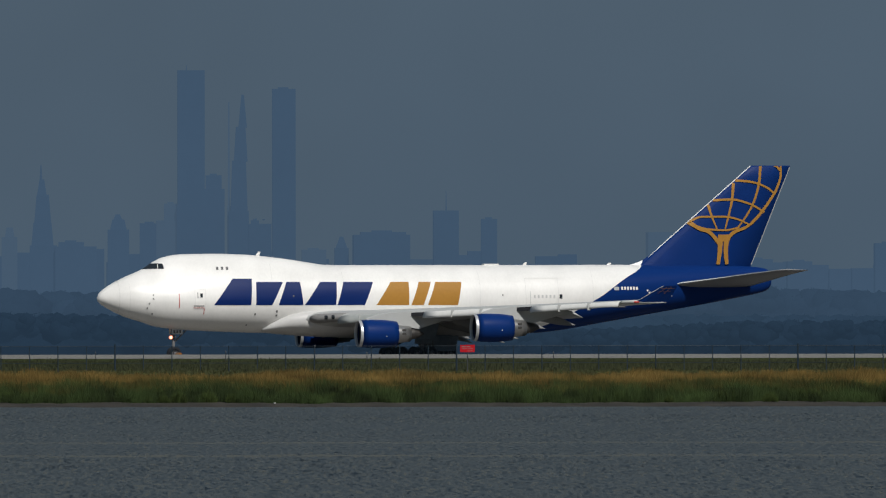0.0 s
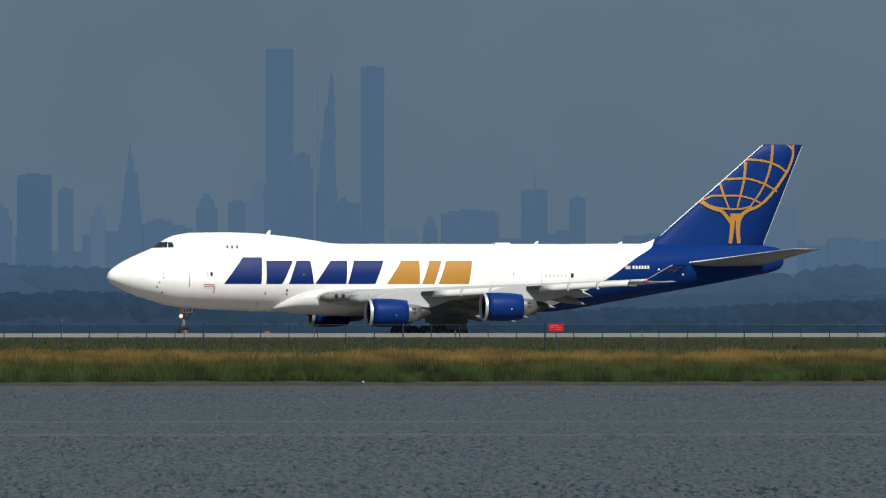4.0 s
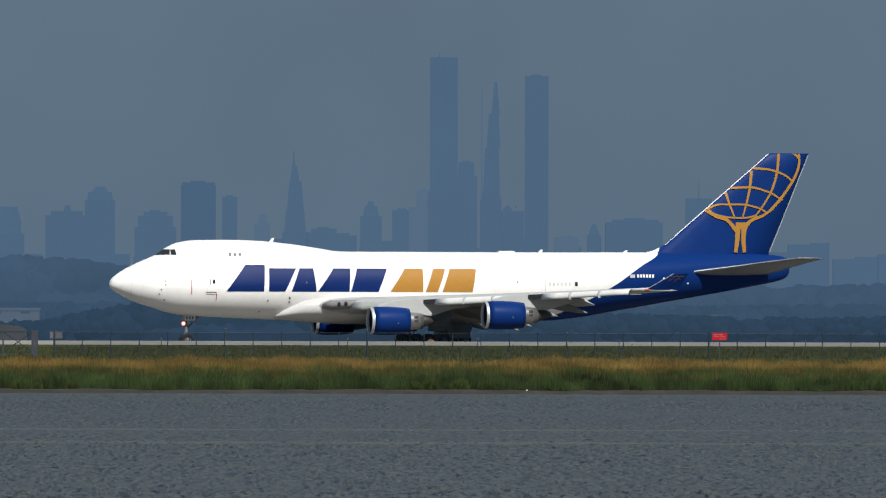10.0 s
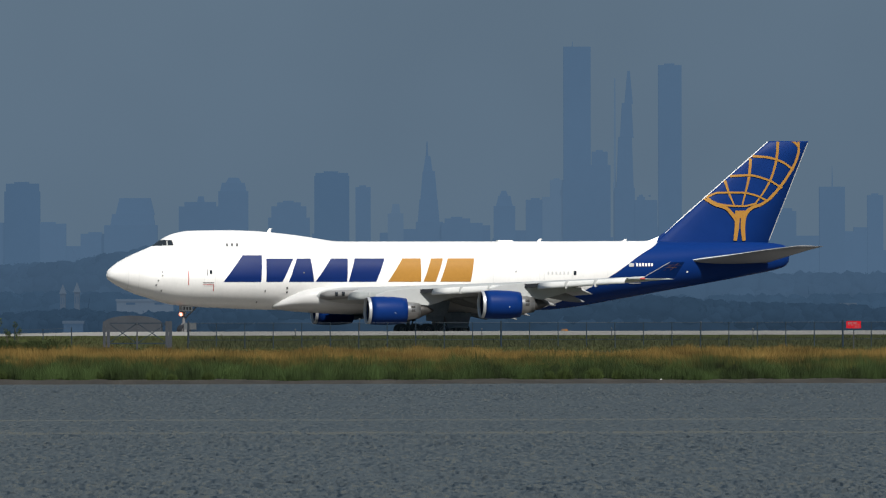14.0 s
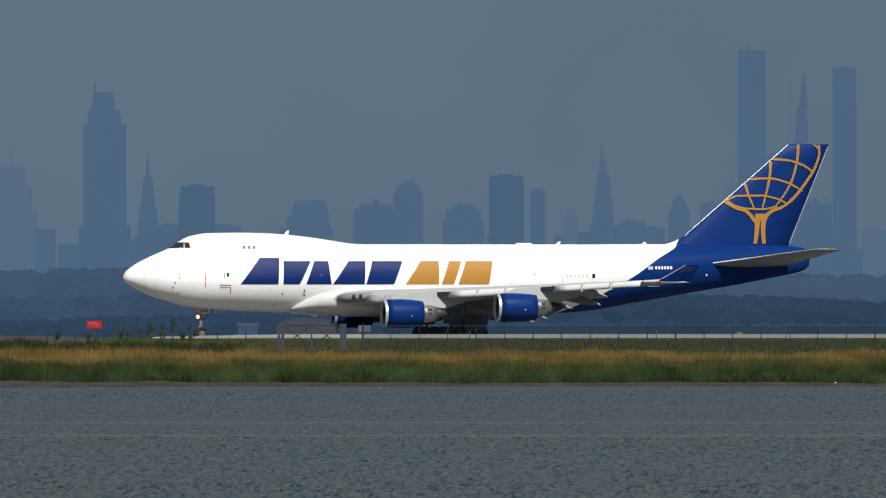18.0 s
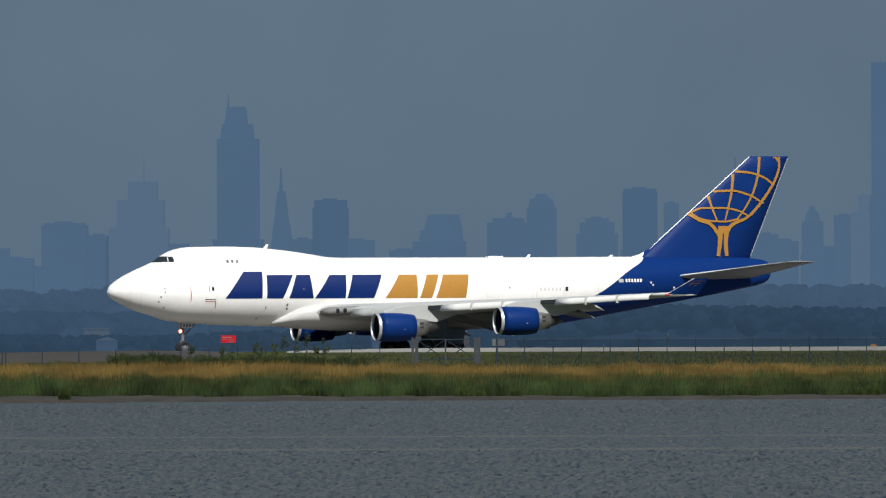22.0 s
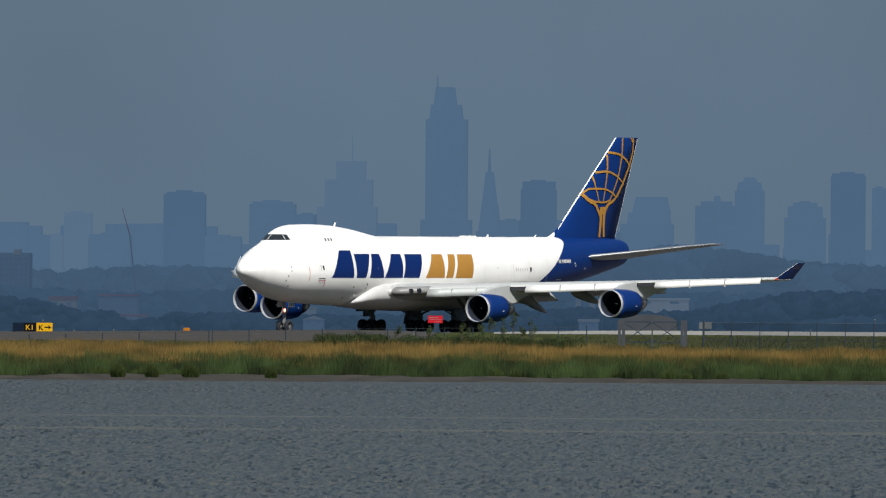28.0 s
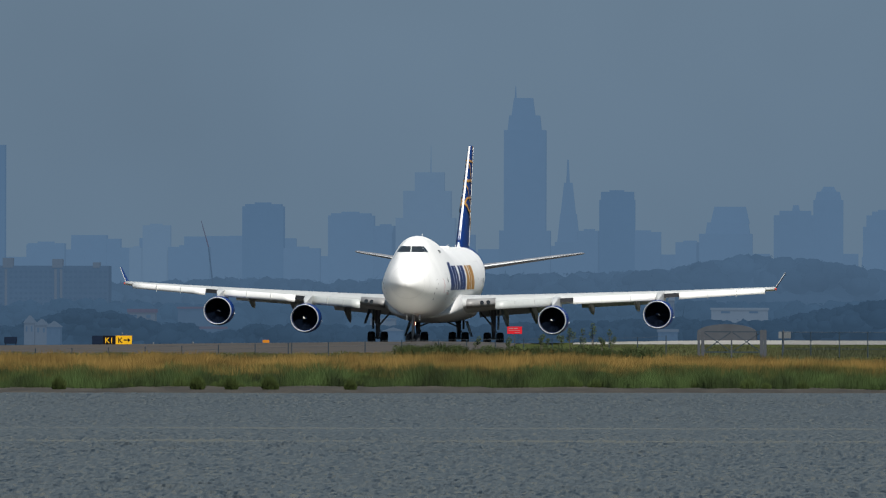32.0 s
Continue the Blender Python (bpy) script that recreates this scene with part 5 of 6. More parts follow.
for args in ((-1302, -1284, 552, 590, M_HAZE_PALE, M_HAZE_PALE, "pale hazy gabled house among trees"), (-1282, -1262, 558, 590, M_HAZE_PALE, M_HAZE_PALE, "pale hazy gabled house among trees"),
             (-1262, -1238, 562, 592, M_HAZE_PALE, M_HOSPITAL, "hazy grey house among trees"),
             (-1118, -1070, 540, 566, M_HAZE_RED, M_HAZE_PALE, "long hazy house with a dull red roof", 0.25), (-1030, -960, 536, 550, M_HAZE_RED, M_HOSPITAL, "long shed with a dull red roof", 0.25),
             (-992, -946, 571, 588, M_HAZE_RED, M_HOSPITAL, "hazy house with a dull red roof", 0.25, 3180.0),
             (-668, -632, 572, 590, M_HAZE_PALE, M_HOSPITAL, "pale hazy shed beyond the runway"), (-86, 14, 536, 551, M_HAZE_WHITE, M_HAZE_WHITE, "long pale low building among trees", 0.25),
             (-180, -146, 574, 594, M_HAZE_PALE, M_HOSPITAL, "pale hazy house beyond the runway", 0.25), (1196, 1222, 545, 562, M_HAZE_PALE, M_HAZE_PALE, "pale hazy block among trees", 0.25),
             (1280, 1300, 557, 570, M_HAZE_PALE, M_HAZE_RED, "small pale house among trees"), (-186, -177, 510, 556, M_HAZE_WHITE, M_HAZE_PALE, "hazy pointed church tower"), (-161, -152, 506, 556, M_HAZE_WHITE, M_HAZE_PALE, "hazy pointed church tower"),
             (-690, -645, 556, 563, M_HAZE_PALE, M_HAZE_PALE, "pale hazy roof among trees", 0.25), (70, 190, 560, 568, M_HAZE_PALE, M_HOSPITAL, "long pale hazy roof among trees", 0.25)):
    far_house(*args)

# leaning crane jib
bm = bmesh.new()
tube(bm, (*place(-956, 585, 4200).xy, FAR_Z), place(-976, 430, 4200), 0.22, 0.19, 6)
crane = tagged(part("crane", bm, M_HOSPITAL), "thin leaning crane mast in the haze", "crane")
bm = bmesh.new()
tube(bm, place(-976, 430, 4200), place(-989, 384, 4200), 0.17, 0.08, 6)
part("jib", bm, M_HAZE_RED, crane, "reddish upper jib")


# ---- marsh grass, fence, signs ----
def blades(name, mat, label, n, xr, dr, hr, wr, seed, lean=0.25, clump=0.0, edge=1.0, shore=-16.0, rough=0.0, ease=0.0):
    """Many grass blades, each a narrow bent strip rising from the ground."""
    rnd = np.random.RandomState(seed)
    x = rnd.uniform(xr[0], xr[1], n)
    d = dr[0] + (dr[1] - dr[0]) * rnd.uniform(0, 1, n) ** 1.4
    d += (2.2 * np.sin(x * 0.21) + 1.4 * np.sin(x * 0.63 + 1.0) + 0.8 * np.sin(x * 1.9)) * edge
    ph = np.random.RandomState(seed + 500).uniform(0, 6.28, 8)
    for k in range(8):
        d += edge * rough * 2.4 / (1 + k * 0.35) * np.sin(x * 0.17 * 1.53 ** k + ph[k])
    d += np.clip((-38 - x) / 14, 0, 1) * shore * np.clip((1360 - d) / 60, 0, 1)
    patchy = 0.5 + 0.2 * np.sin(x * 0.61 + 0.05 * d + ph[0]) + 0.2 * np.sin(x * 1.57 + 2 + 0.21 * d) + 0.1 * np.sin(x * 3.9 - 0.4 * d)
    # rounded tufts: each blade belongs to a jittered cell and is tallest at its middle
    cw, cd = 2.1, 7.0
    ci, cj = np.floor(x / cw).astype(int), np.floor(d / cd).astype(int)
    jit = np.random.RandomState(seed + 900).uniform(0, 1, (4096, 2))[(ci * 131 + cj * 977) % 4096]
    dome = np.sqrt(np.clip(1 - ((x - (ci + 0.25 + 0.5 * jit[:, 0]) * cw) / (cw * 0.72)) ** 2, 0, 1)) * (0.45 + 0.75 * jit[:, 1])
    patchy = 0.55 * patchy + 0.45 * dome
    h = rnd.uniform(hr[0], hr[1], n) * (1 - clump + clump * 1.6 * patchy) * (1 - ease * np.clip((x + 30) / 25, 0, 1))
    w = rnd.uniform(wr[0], wr[1], n)
    grid_d = np.arange(1255, 1560, 1.0)
    gz = np.array([ground_z(60.0, q) for q in grid_d])
    z = np.interp(d, grid_d, gz) - 0.05
    lx, ly = rnd.normal(0, lean, n) * h, rnd.normal(0, lean, n) * h
    v = np.zeros((n, 5, 3))
    v[:, 0] = np.stack([x - w / 2, d, z], 1)
    v[:, 1] = np.stack([x + w / 2, d, z], 1)
    v[:, 2] = np.stack([x + w * 0.4 + lx * 0.35, d + ly * 0.35, z + h * 0.6], 1)
    v[:, 3] = np.stack([x - w * 0.4 + lx * 0.35, d + ly * 0.35, z + h * 0.6], 1)
    v[:, 4] = np.stack([x + lx, d + ly, z + h], 1)
    me = bpy.data.meshes.new(name)
    me.vertices.add(n * 5)
    me.vertices.foreach_set("co", v.ravel())
    base = np.arange(n)[:, None] * 5
    loops = (base + np.array([0, 1, 2, 3, 3, 2, 4])[None, :]).ravel()
    me.loops.add(n * 7)
    me.loops.foreach_set("vertex_index", loops.astype(np.int32))
    me.polygons.add(n * 2)
    starts = (np.arange(n)[:, None] * 7 + np.array([0, 4])[None, :]).ravel()
    me.polygons.foreach_set("loop_start", starts.astype(np.int32))
    me.polygons.foreach_set("loop_total", np.tile([4, 3], n).astype(np.int32))
    me.update()
    me.validate()
    me.materials.append(mat)
    return tagged(new(name, me), label, "grass", kind="stuff")


M_CORD = material("green_marsh_grass", (0.0215, 0.035, 0.0108), 0.8, vary=2.0, scale=0.32, fine=0.1, island=0.18, spec=0.1, stretch=(1, 0.09, 0.5))
M_TAN = material("tan_seeding_grass", (0.118, 0.078, 0.023), 0.85, vary=1.0, scale=0.3, fine=0.1, island=0.2, spec=0.1, stretch=(1, 0.12, 0.6))
M_FIELD = material("olive_field_grass", (0.036, 0.041, 0.015), 0.8, vary=0.25, scale=0.1, fine=0.1, island=0.3, spec=0.2)
M_YGREEN = material("yellow_green_grass", (0.043, 0.043, 0.012), 0.8, vary=1.2, scale=0.45, fine=0.1, island=0.2, spec=0.1, stretch=(1, 0.1, 0.5))
M_SCRUB = material("dark_weedy_scrub", (0.019, 0.027, 0.009), 0.8, vary=0.3, scale=0.2, island=0.4, spec=0.1)
XR = (-98, 98)
blades("green_cordgrass", M_CORD, "dense green marsh grass along the waterline", 190000, XR, (1289, 1336), (0.6, 1.4), (0.014, 0.034), 21, lean=0.2, clump=0.8, rough=1.0, ease=0.15)
blades("yellow_green_reeds", M_YGREEN, "yellow-green grass between the marsh and the seeding reeds", 65000, XR, (1312, 1350), (0.75, 1.35), (0.014, 0.034), 24, lean=0.18, clump=0.5, rough=2.0)
blades("tan_reeds", M_TAN, "tan seeding grass on top of the marsh", 170000, XR, (1330, 1402), (0.75, 1.25), (0.014, 0.034), 22, lean=0.2, clump=0.25, rough=2.0, ease=0.32)
blades("field_grass", M_FIELD, "low olive grass before and behind the fence", 60000, (-40, 98), (1403, 1546), (0.12, 0.4), (0.05, 0.14), 23, clump=0.7, edge=0.3, shore=0.0)
blades("field_grass", M_FIELD, "low olive grass before the fence", 20000, (-98, -36), (1403, 1434), (0.15, 0.45), (0.05, 0.14), 25, clump=0.7, edge=0.3, shore=0.0)
blades("scrub", M_SCRUB, "dark green weedy scrub before the fence", 16000, (-46, -24), (1404, 1422), (0.5, 1.15), (0.04, 0.12), 26, lean=0.35, clump=0.8, edge=0.5, shore=0.0)



def marsh_tufts(n, seed):
    """Round tufts of cordgrass whose blades fan out from one root, along the marsh's lower edge."""
    rnd = np.random.RandomState(seed)
    out = []
    for _ in range(n):
        cx = rnd.uniform(-96, 96)
        cd = 1291 + 32 * rnd.uniform() ** 1.5 + 2.2 * math.sin(cx * 0.21) + 1.4 * math.sin(cx * 0.63 + 1.0)
        cd += -16.0 * min(max((-38 - cx) / 14, 0), 1)
        z0 = ground_z(60.0, cd) - 0.06
        h, m = rnd.uniform(0.6, 1.3), 260
        w, q = rnd.uniform(0, 6.283, m), rnd.uniform(0, 1, m) ** 0.6
        r, hh = h * 0.62 * q, h * np.sqrt(1 - 0.85 * q * q) * rnd.uniform(0.45, 1.02, m)
        ca, sa_ = np.cos(w), np.sin(w)
        t = rnd.uniform(0.012, 0.028, m)
        bx, by, ex, ey = cx + 0.8 * r * ca, cd + 0.8 * r * sa_, cx + 1.15 * r * ca, cd + 1.15 * r * sa_
        mx, my = (bx + ex) / 2, (by + ey) / 2
        z = np.full(m, z0)
        out.append(np.stack([np.stack(p, 1) for p in ((bx - t, by, z), (bx + t, by, z), (mx + t, my, z + hh * 0.7), (mx - t, my, z + hh * 0.7), (ex, ey, z + hh))], 1))
    v = np.concatenate(out)
    base = np.arange(len(v))[:, None] * 5
    me = bpy.data.meshes.new("marsh_tufts")
    me.vertices.add(len(v) * 5)
    me.vertices.foreach_set("co", v.ravel())
    me.loops.add(len(v) * 7)
    me.loops.foreach_set("vertex_index", (base + np.array([0, 1, 2, 3, 3, 2, 4])[None, :]).ravel().astype(np.int32))
    me.polygons.add(len(v) * 2)
    me.polygons.foreach_set("loop_start", (np.arange(len(v))[:, None] * 7 + np.array([0, 4])[None, :]).ravel().astype(np.int32))
    me.polygons.foreach_set("loop_total", np.tile([4, 3], len(v)).astype(np.int32))
    me.update()
    me.materials.append(M_TUFT)
    tagged(new("marsh_tufts", me), "rounded green tufts of marsh grass above the mud", "grass", kind="stuff")


M_TUFT = material("mid_green_tufts", (0.031, 0.046, 0.013), 0.8, vary=0.6, scale=0.35, fine=0.1, island=0.35, spec=0.1)
marsh_tufts(330, 61)

M_POST = material("dark_weathered_post", (0.020, 0.033, 0.047), 0.8, vary=0.2, spec=0.1)
M_RAIL = material("galvanised_rail", (0.045, 0.058, 0.072), 0.6, vary=0.2, spec=0.2)
M_GALV = material("dull_galvanised_steel", (0.042, 0.048, 0.058), 0.6, spec=0.2, vary=0.2)
M_SIGNRED = material("red_sign_paint", (0.42, 0.010, 0.018), 0.6, spec=0.1, vary=0.08)
M_SIGNWHITE = material("white_sign_paint", (0.20, 0.13, 0.135), 0.6, vary=0.08)
M_BOARD = material("dull_pale_board", (0.085, 0.095, 0.104), 0.6, vary=0.2)
M_YELLOW = material("yellow_sign_face", (0.55, 0.30, 0.008), 0.6, spec=0.1, vary=0.05)
M_BLACK = material("black_sign_face", (0.006, 0.006, 0.008), 0.7, vary=0.1, spec=0.05)
M_ORANGE = material("orange_marker_paint", (0.36, 0.13, 0.010), 0.6, spec=0.1, vary=0.08)
M_DULLORANGE = material("brown_orange_marker", (0.15, 0.075, 0.03), 0.7, vary=0.3, scale=4)
M_MESH = material("chain_link_mesh", (0.008, 0.014, 0.02), 0.9, vary=0.1, spec=0.0)


def see_through(m, amount):
    nt = m.node_tree
    out = [n for n in nt.nodes if n.type == "OUTPUT_MATERIAL"][0]
    mix = nt.nodes.new("ShaderNodeMixShader")
    tr = nt.nodes.new("ShaderNodeBsdfTransparent")
    mix.inputs[0].default_value = amount
    nt.links.new(tr.outputs[0], mix.inputs[1])
    nt.links.new(nt.nodes["Principled BSDF"].outputs[0], mix.inputs[2])
    nt.links.new(mix.outputs[0], out.inputs["Surface"])


see_through(M_MESH, 0.13)
FD = 1425.0
STEP = 50.4 / F * FD
fence = tagged(new("chain_link_fence"), "long dark chain-link fence before the airfield", "fence")
low_fence = tagged(new("post_fence"), "row of short dark fence posts before the taxiway", "fence")


def shared(source, parent, at):
    """Another piece on the same mesh."""
    ob = new(source.name.split(".")[0], source.data)
    ob.parent = parent
    ob.location = at
    return ob


def fence_pieces():
    bm = bmesh.new()
    tube(bm, (0, 0, 0), (0, 0, 2.3), 0.045, 0.045, 6)
    post = part("post", bm, M_POST, fence)
    bm = bmesh.new()
    tube(bm, (0, 0, 0), (0, 0, 2.42), 0.075, 0.075, 8)
    thick = part("corner_post", bm, M_POST, fence, "thick dark post")
    bm = bmesh.new()
    box(bm, 0.05, STEP - 0.05, -0.012, 0.012, 0.1, 2.25)
    net = part("mesh_panel", bm, M_MESH, fence, "dark see-through wire mesh")
    bm = bmesh.new()
    tube(bm, (0, 0, 2.26), (STEP, 0, 2.26), 0.016, n=5)
    rail = part("rail", bm, M_RAIL, fence)
    bm = bmesh.new()
    tube(bm, (0, 0, 0.78), (STEP, 0, 0.78), 0.025, n=5)
    low = part("low_rail", bm, M_POST, fence)
    x0 = place(191 - 3 * 50.4, 0, FD).x
    for k in range(42):
        x = x0 + k * STEP
        at = (x, FD, place(0, 578, FD).z - 2.3)
        for src in ((thick if k % 12 == 11 else post), net, rail, low):
            if k == 0 or (k == 11 and src is thick):
                src.location = at
            else:
                shared(src, fence, at)
    # short posts along the taxiway, sunk lower towards the marsh
    first = None
    pan = -166.0
    k = 0
    while pan > -1420:
        y = float(np.interp(pan, (-1400, -1130, -650, -190, -120), (612, 608, 594, 588, 580)))
        c = place(pan, y, FD)
        at = (c.x, FD, c.z - 2.3)
        shared(post, low_fence, at)
        if k % 8 == 4:
            shared(post, low_fence, (at[0] - 0.3, FD, at[2]))
        gap = 50.4 if pan > -560 else 65
        y2 = float(np.interp(pan - gap, (-1400, -1130, -650, -190, -120), (612, 608, 594, 588, 580)))
        e = place(pan - gap, y2, FD)
        for drop in (0.06, 0.42):
            bm = bmesh.new()
            tube(bm, (c.x, FD, c.z - drop), (e.x, FD, e.z - drop), 0.013, n=4)
            part("wire", bm, M_RAIL, low_fence)
        pan -= gap
        k += 1


fence_pieces()

# steel gate with crossed braces
gz = ground_z(-16, FD) - 0.05
gate = tagged(new("metal_gate"), "grey galvanised double gate with crossed braces", "gate")
top = place(0, 577.5, FD).z
for xx, w in ((place(-108, 0, FD).x, 0.16), (place(-101, 0, FD).x, 0.2), (place(-50, 0, FD).x, 0.09), (place(3, 0, FD).x, 0.2), (place(9, 0, FD).x, 0.2)):
    bm = bmesh.new()
    box(bm, xx - w * 0.7, xx + w * 0.7, FD - 0.1, FD + 0.1, gz, top + (0.12 if w > 0.1 else 0), 0.02)
    part("gate_post", bm, M_GALV, gate)
xl, xm, xr = place(-101, 0, FD).x, place(-50, 0, FD).x, place(3, 0, FD).x
for z in (top - 0.05, gz + 0.55):
    bm = bmesh.new()
    box(bm, xl, xr, FD - 0.06, FD + 0.06, z - 0.045, z + 0.045)
    part("gate_rail", bm, M_POST, gate, "dark gate rail")
for a, b in ((xl, xm), (xm, xr)):
    for z0, z1 in ((gz + 0.55, top - 0.05), (top - 0.05, gz + 0.55)):
        bm = bmesh.new()
        tube(bm, (a, FD, z0), (b, FD, z1), 0.04, n=6)
        part("brace", bm, M_POST, gate)


def red_sign(pan0, pan1, y0, y1, d=1418.0):
    a, b = place(pan0, y0, d), place(pan1, y1, d)
    m = (a.x + b.x) / 2
    bm = bmesh.new()
    tube(bm, (m, a.y + 0.06, ground_z(m, d) - 0.1), (m, a.y + 0.06, a.z - 0.05), 0.045, n=8)
    sign = tagged(part("warning_sign", bm, M_GALV), "red warning sign with white bars on a post", "sign")
    bm = bmesh.new()
    box(bm, a.x, b.x, a.y - 0.02, a.y + 0.02, b.z, a.z)
    board = part("board", bm, M_SIGNRED, sign, "red board")
    w, h = b.x - a.x, a.z - b.z
    for u0, u1, v0, v1 in ((0.1, 0.4, 0.2, 0.34), (0.46, 0.7, 0.2, 0.34), (0.1, 0.5, 0.5, 0.56), (0.55, 0.88, 0.5, 0.56), (0.5, 0.85, 0.78, 0.84)):
        bm = bmesh.new()
        box(bm, a.x + w * u0, a.x + w * u1, a.y - 0.03, a.y - 0.02, a.z - h * v1, a.z - h * v0)
        part("text_bar", bm, M_SIGNWHITE, board, "white bar of small print")


red_sign(1205, 1231, 577, 590)
red_sign(-447, -421, 570, 583)


def word(text, size, x, y, z, mat, parent):
    cu = bpy.data.curves.new("text", "FONT")
    cu.offset = size * 0.012
    cu.body, cu.size, cu.extrude, cu.align_x = text, size, 0.01, "CENTER"
    tmp = bpy.data.objects.new("text", cu)
    scene.collection.objects.link(tmp)
    me = bpy.data.meshes.new_from_object(tmp.evaluated_get(bpy.context.evaluated_depsgraph_get()))
    bpy.data.objects.remove(tmp)
    me.materials.clear()
    me.materials.append(mat)
    ob = new("letters", me)
    ob.parent = parent
    ob.matrix_basis = Matrix.Translation((x, y, z)) @ pose(0, 0, 0, 90, 0, 0)
    return ob


def taxiway_sign():
    d = 1500.0
    ps = (-1182, -1163, -1140, -1111)
    xs = [place(p, 0, d).x for p in ps]
    zt, zb = place(0, 587.5, d).z, place(0, 603, d).z
    y = place(-1150, 0, d).y
    bm = bmesh.new()
    for x in np.linspace(xs[0] + 0.2, xs[3] - 0.2, 4):
        tube(bm, (x, y + 0.1, ground_z(x, d) - 0.1), (x, y + 0.1, zb + 0.05), 0.05, n=6)
    sign = tagged(part("taxiway_sign", bm, M_GALV), "low taxiway sign reading K1 and K with an arrow", "sign")
    for x0, x1, mat, lab in ((xs[0], xs[1], M_BLACKBLUE, "blank dark panel"), (xs[1], xs[2], M_BLACK, "black panel with yellow letters"), (xs[2], xs[3], M_YELLOW, "yellow panel with black letters")):
        bm = bmesh.new()
        box(bm, x0 + 0.01, x1 - 0.01, y, y + 0.22, zb, zt, 0.02)
        part("panel", bm, mat, sign, lab)
    h = zt - zb
    word("K1", h * 0.86, (xs[1] + xs[2]) / 2, y - 0.012, zb + h * 0.17, M_YELLOW, sign)
    word("K", h * 0.86, xs[2] + (xs[3] - xs[2]) * 0.28, y - 0.012, zb + h * 0.17, M_BLACK, sign)
    bm = bmesh.new()
    x0, x1, zm = xs[2] + (xs[3] - xs[2]) * 0.5, xs[3] - 0.15, (zt + zb) / 2
    pts = ((x0, -0.05), (x1 - 0.22, -0.05), (x1 - 0.22, -0.2), (x1, 0), (x1 - 0.22, 0.2), (x1 - 0.22, 0.05), (x0, 0.05))
    loft(bm, [[(px, yy, zm + pz_) for px, pz_ in pts] for yy in (y - 0.015, y - 0.003)])
    part("arrow", bm, M_BLACK, sign, "black arrow")


M_BLACKBLUE = material("dark_blue_blank_panel", (0.006, 0.012, 0.026), 0.7, vary=0.1, spec=0.05)
taxiway_sign()

# orange marker on the taxiway edge
a, b = place(-880, 594.5, 1512.0), place(-868, 600.5, 1512.0)
bm = bmesh.new()
box(bm, a.x, b.x, a.y, a.y + 0.25, b.z, a.z, 0.05)
mark = tagged(part("taxiway_marker", bm, M_ORANGE), "small orange marker box beside the taxiway", "marker")
for u in (0.2, 0.8):
    bm = bmesh.new()
    x = a.x + (b.x - a.x) * u
    tube(bm, (x, a.y + 0.12, ground_z(x, 1512) - 0.05), (x, a.y + 0.12, b.z + 0.05), 0.03, n=6)
    part("leg", bm, M_GALV, mark)


# low orange marker on the pale shoulder
c0 = place(707, 592, 1561.0)
gm = ground_z(c0.x, 1561)
bm = bmesh.new()
loft(bm, [[(c0.x + dx * k, c0.y + dy * k, gm - 0.03 + h) for dx, dy in ((-0.36, -0.2), (0.36, -0.2), (0.36, 0.2), (-0.36, 0.2))] for h, k in ((0, 1.0), (0.16, 0.9), (0.25, 0.45))])
low_mark = tagged(part("taxiway_marker", bm, M_DULLORANGE), "low brown and orange marker on the concrete shoulder", "marker")
bm = bmesh.new()
box(bm, c0.x + 0.06, c0.x + 0.3, c0.y - 0.24, c0.y - 0.19, gm + 0.03, gm + 0.16, 0.01)
part("plate", bm, M_ORANGE, low_mark, "orange plate")


# pale sign boards on one post
def board_pair():
    d = 1470.0
    a, b = place(33, 578, d), place(55, 590, d)
    m = place(41.5, 0, d).x
    bm = bmesh.new()
    tube(bm, (m, a.y + 0.05, ground_z(m, d) - 0.1), (m, a.y + 0.05, a.z + 0.15), 0.06, n=8)
    s = tagged(part("sign_post", bm, M_GALV), "pale double sign board on a grey post", "sign")
    for x0, x1 in ((a.x, m - 0.05), (m + 0.06, b.x)):
        bm = bmesh.new()
        box(bm, x0, x1, a.y - 0.03, a.y + 0.01, b.z, a.z)
        part("board", bm, M_BOARD, s)


board_pair()


# taxiway edge lights
def edge_light(p, y, d):
    c = place(p, y, d)
    z = ground_z(c.x, d)
    bm = bmesh.new()
    tube(bm, (c.x, c.y, z - 0.02), (c.x, c.y, c.z), 0.035, n=6)
    li = tagged(part("edge_light", bm, M_GALV), "small taxiway edge light with a pale lens", "light", "taxiway edge lights")
    bm = bmesh.new()
    bmesh.ops.create_icosphere(bm, subdivisions=2, radius=0.075, matrix=Matrix.Translation((c.x, c.y, c.z + 0.05)) @ Matrix.Diagonal((1, 1, 1.4, 1)))
    part("lens", bm, M_BOARD, li, "pale lens", smooth=True)


for p, y, d in ((-1073, 602, 1508), (-1003, 601, 1510), (-934, 602, 1512), (-1128, 585, 1540), (948, 580, 1540), (1040, 592, 1500), (790, 590, 1545), (230, 592, 1548), (560, 591, 1548), (344, 573, 1562), (1370, 592, 1548)):
    edge_light(p, y, d)

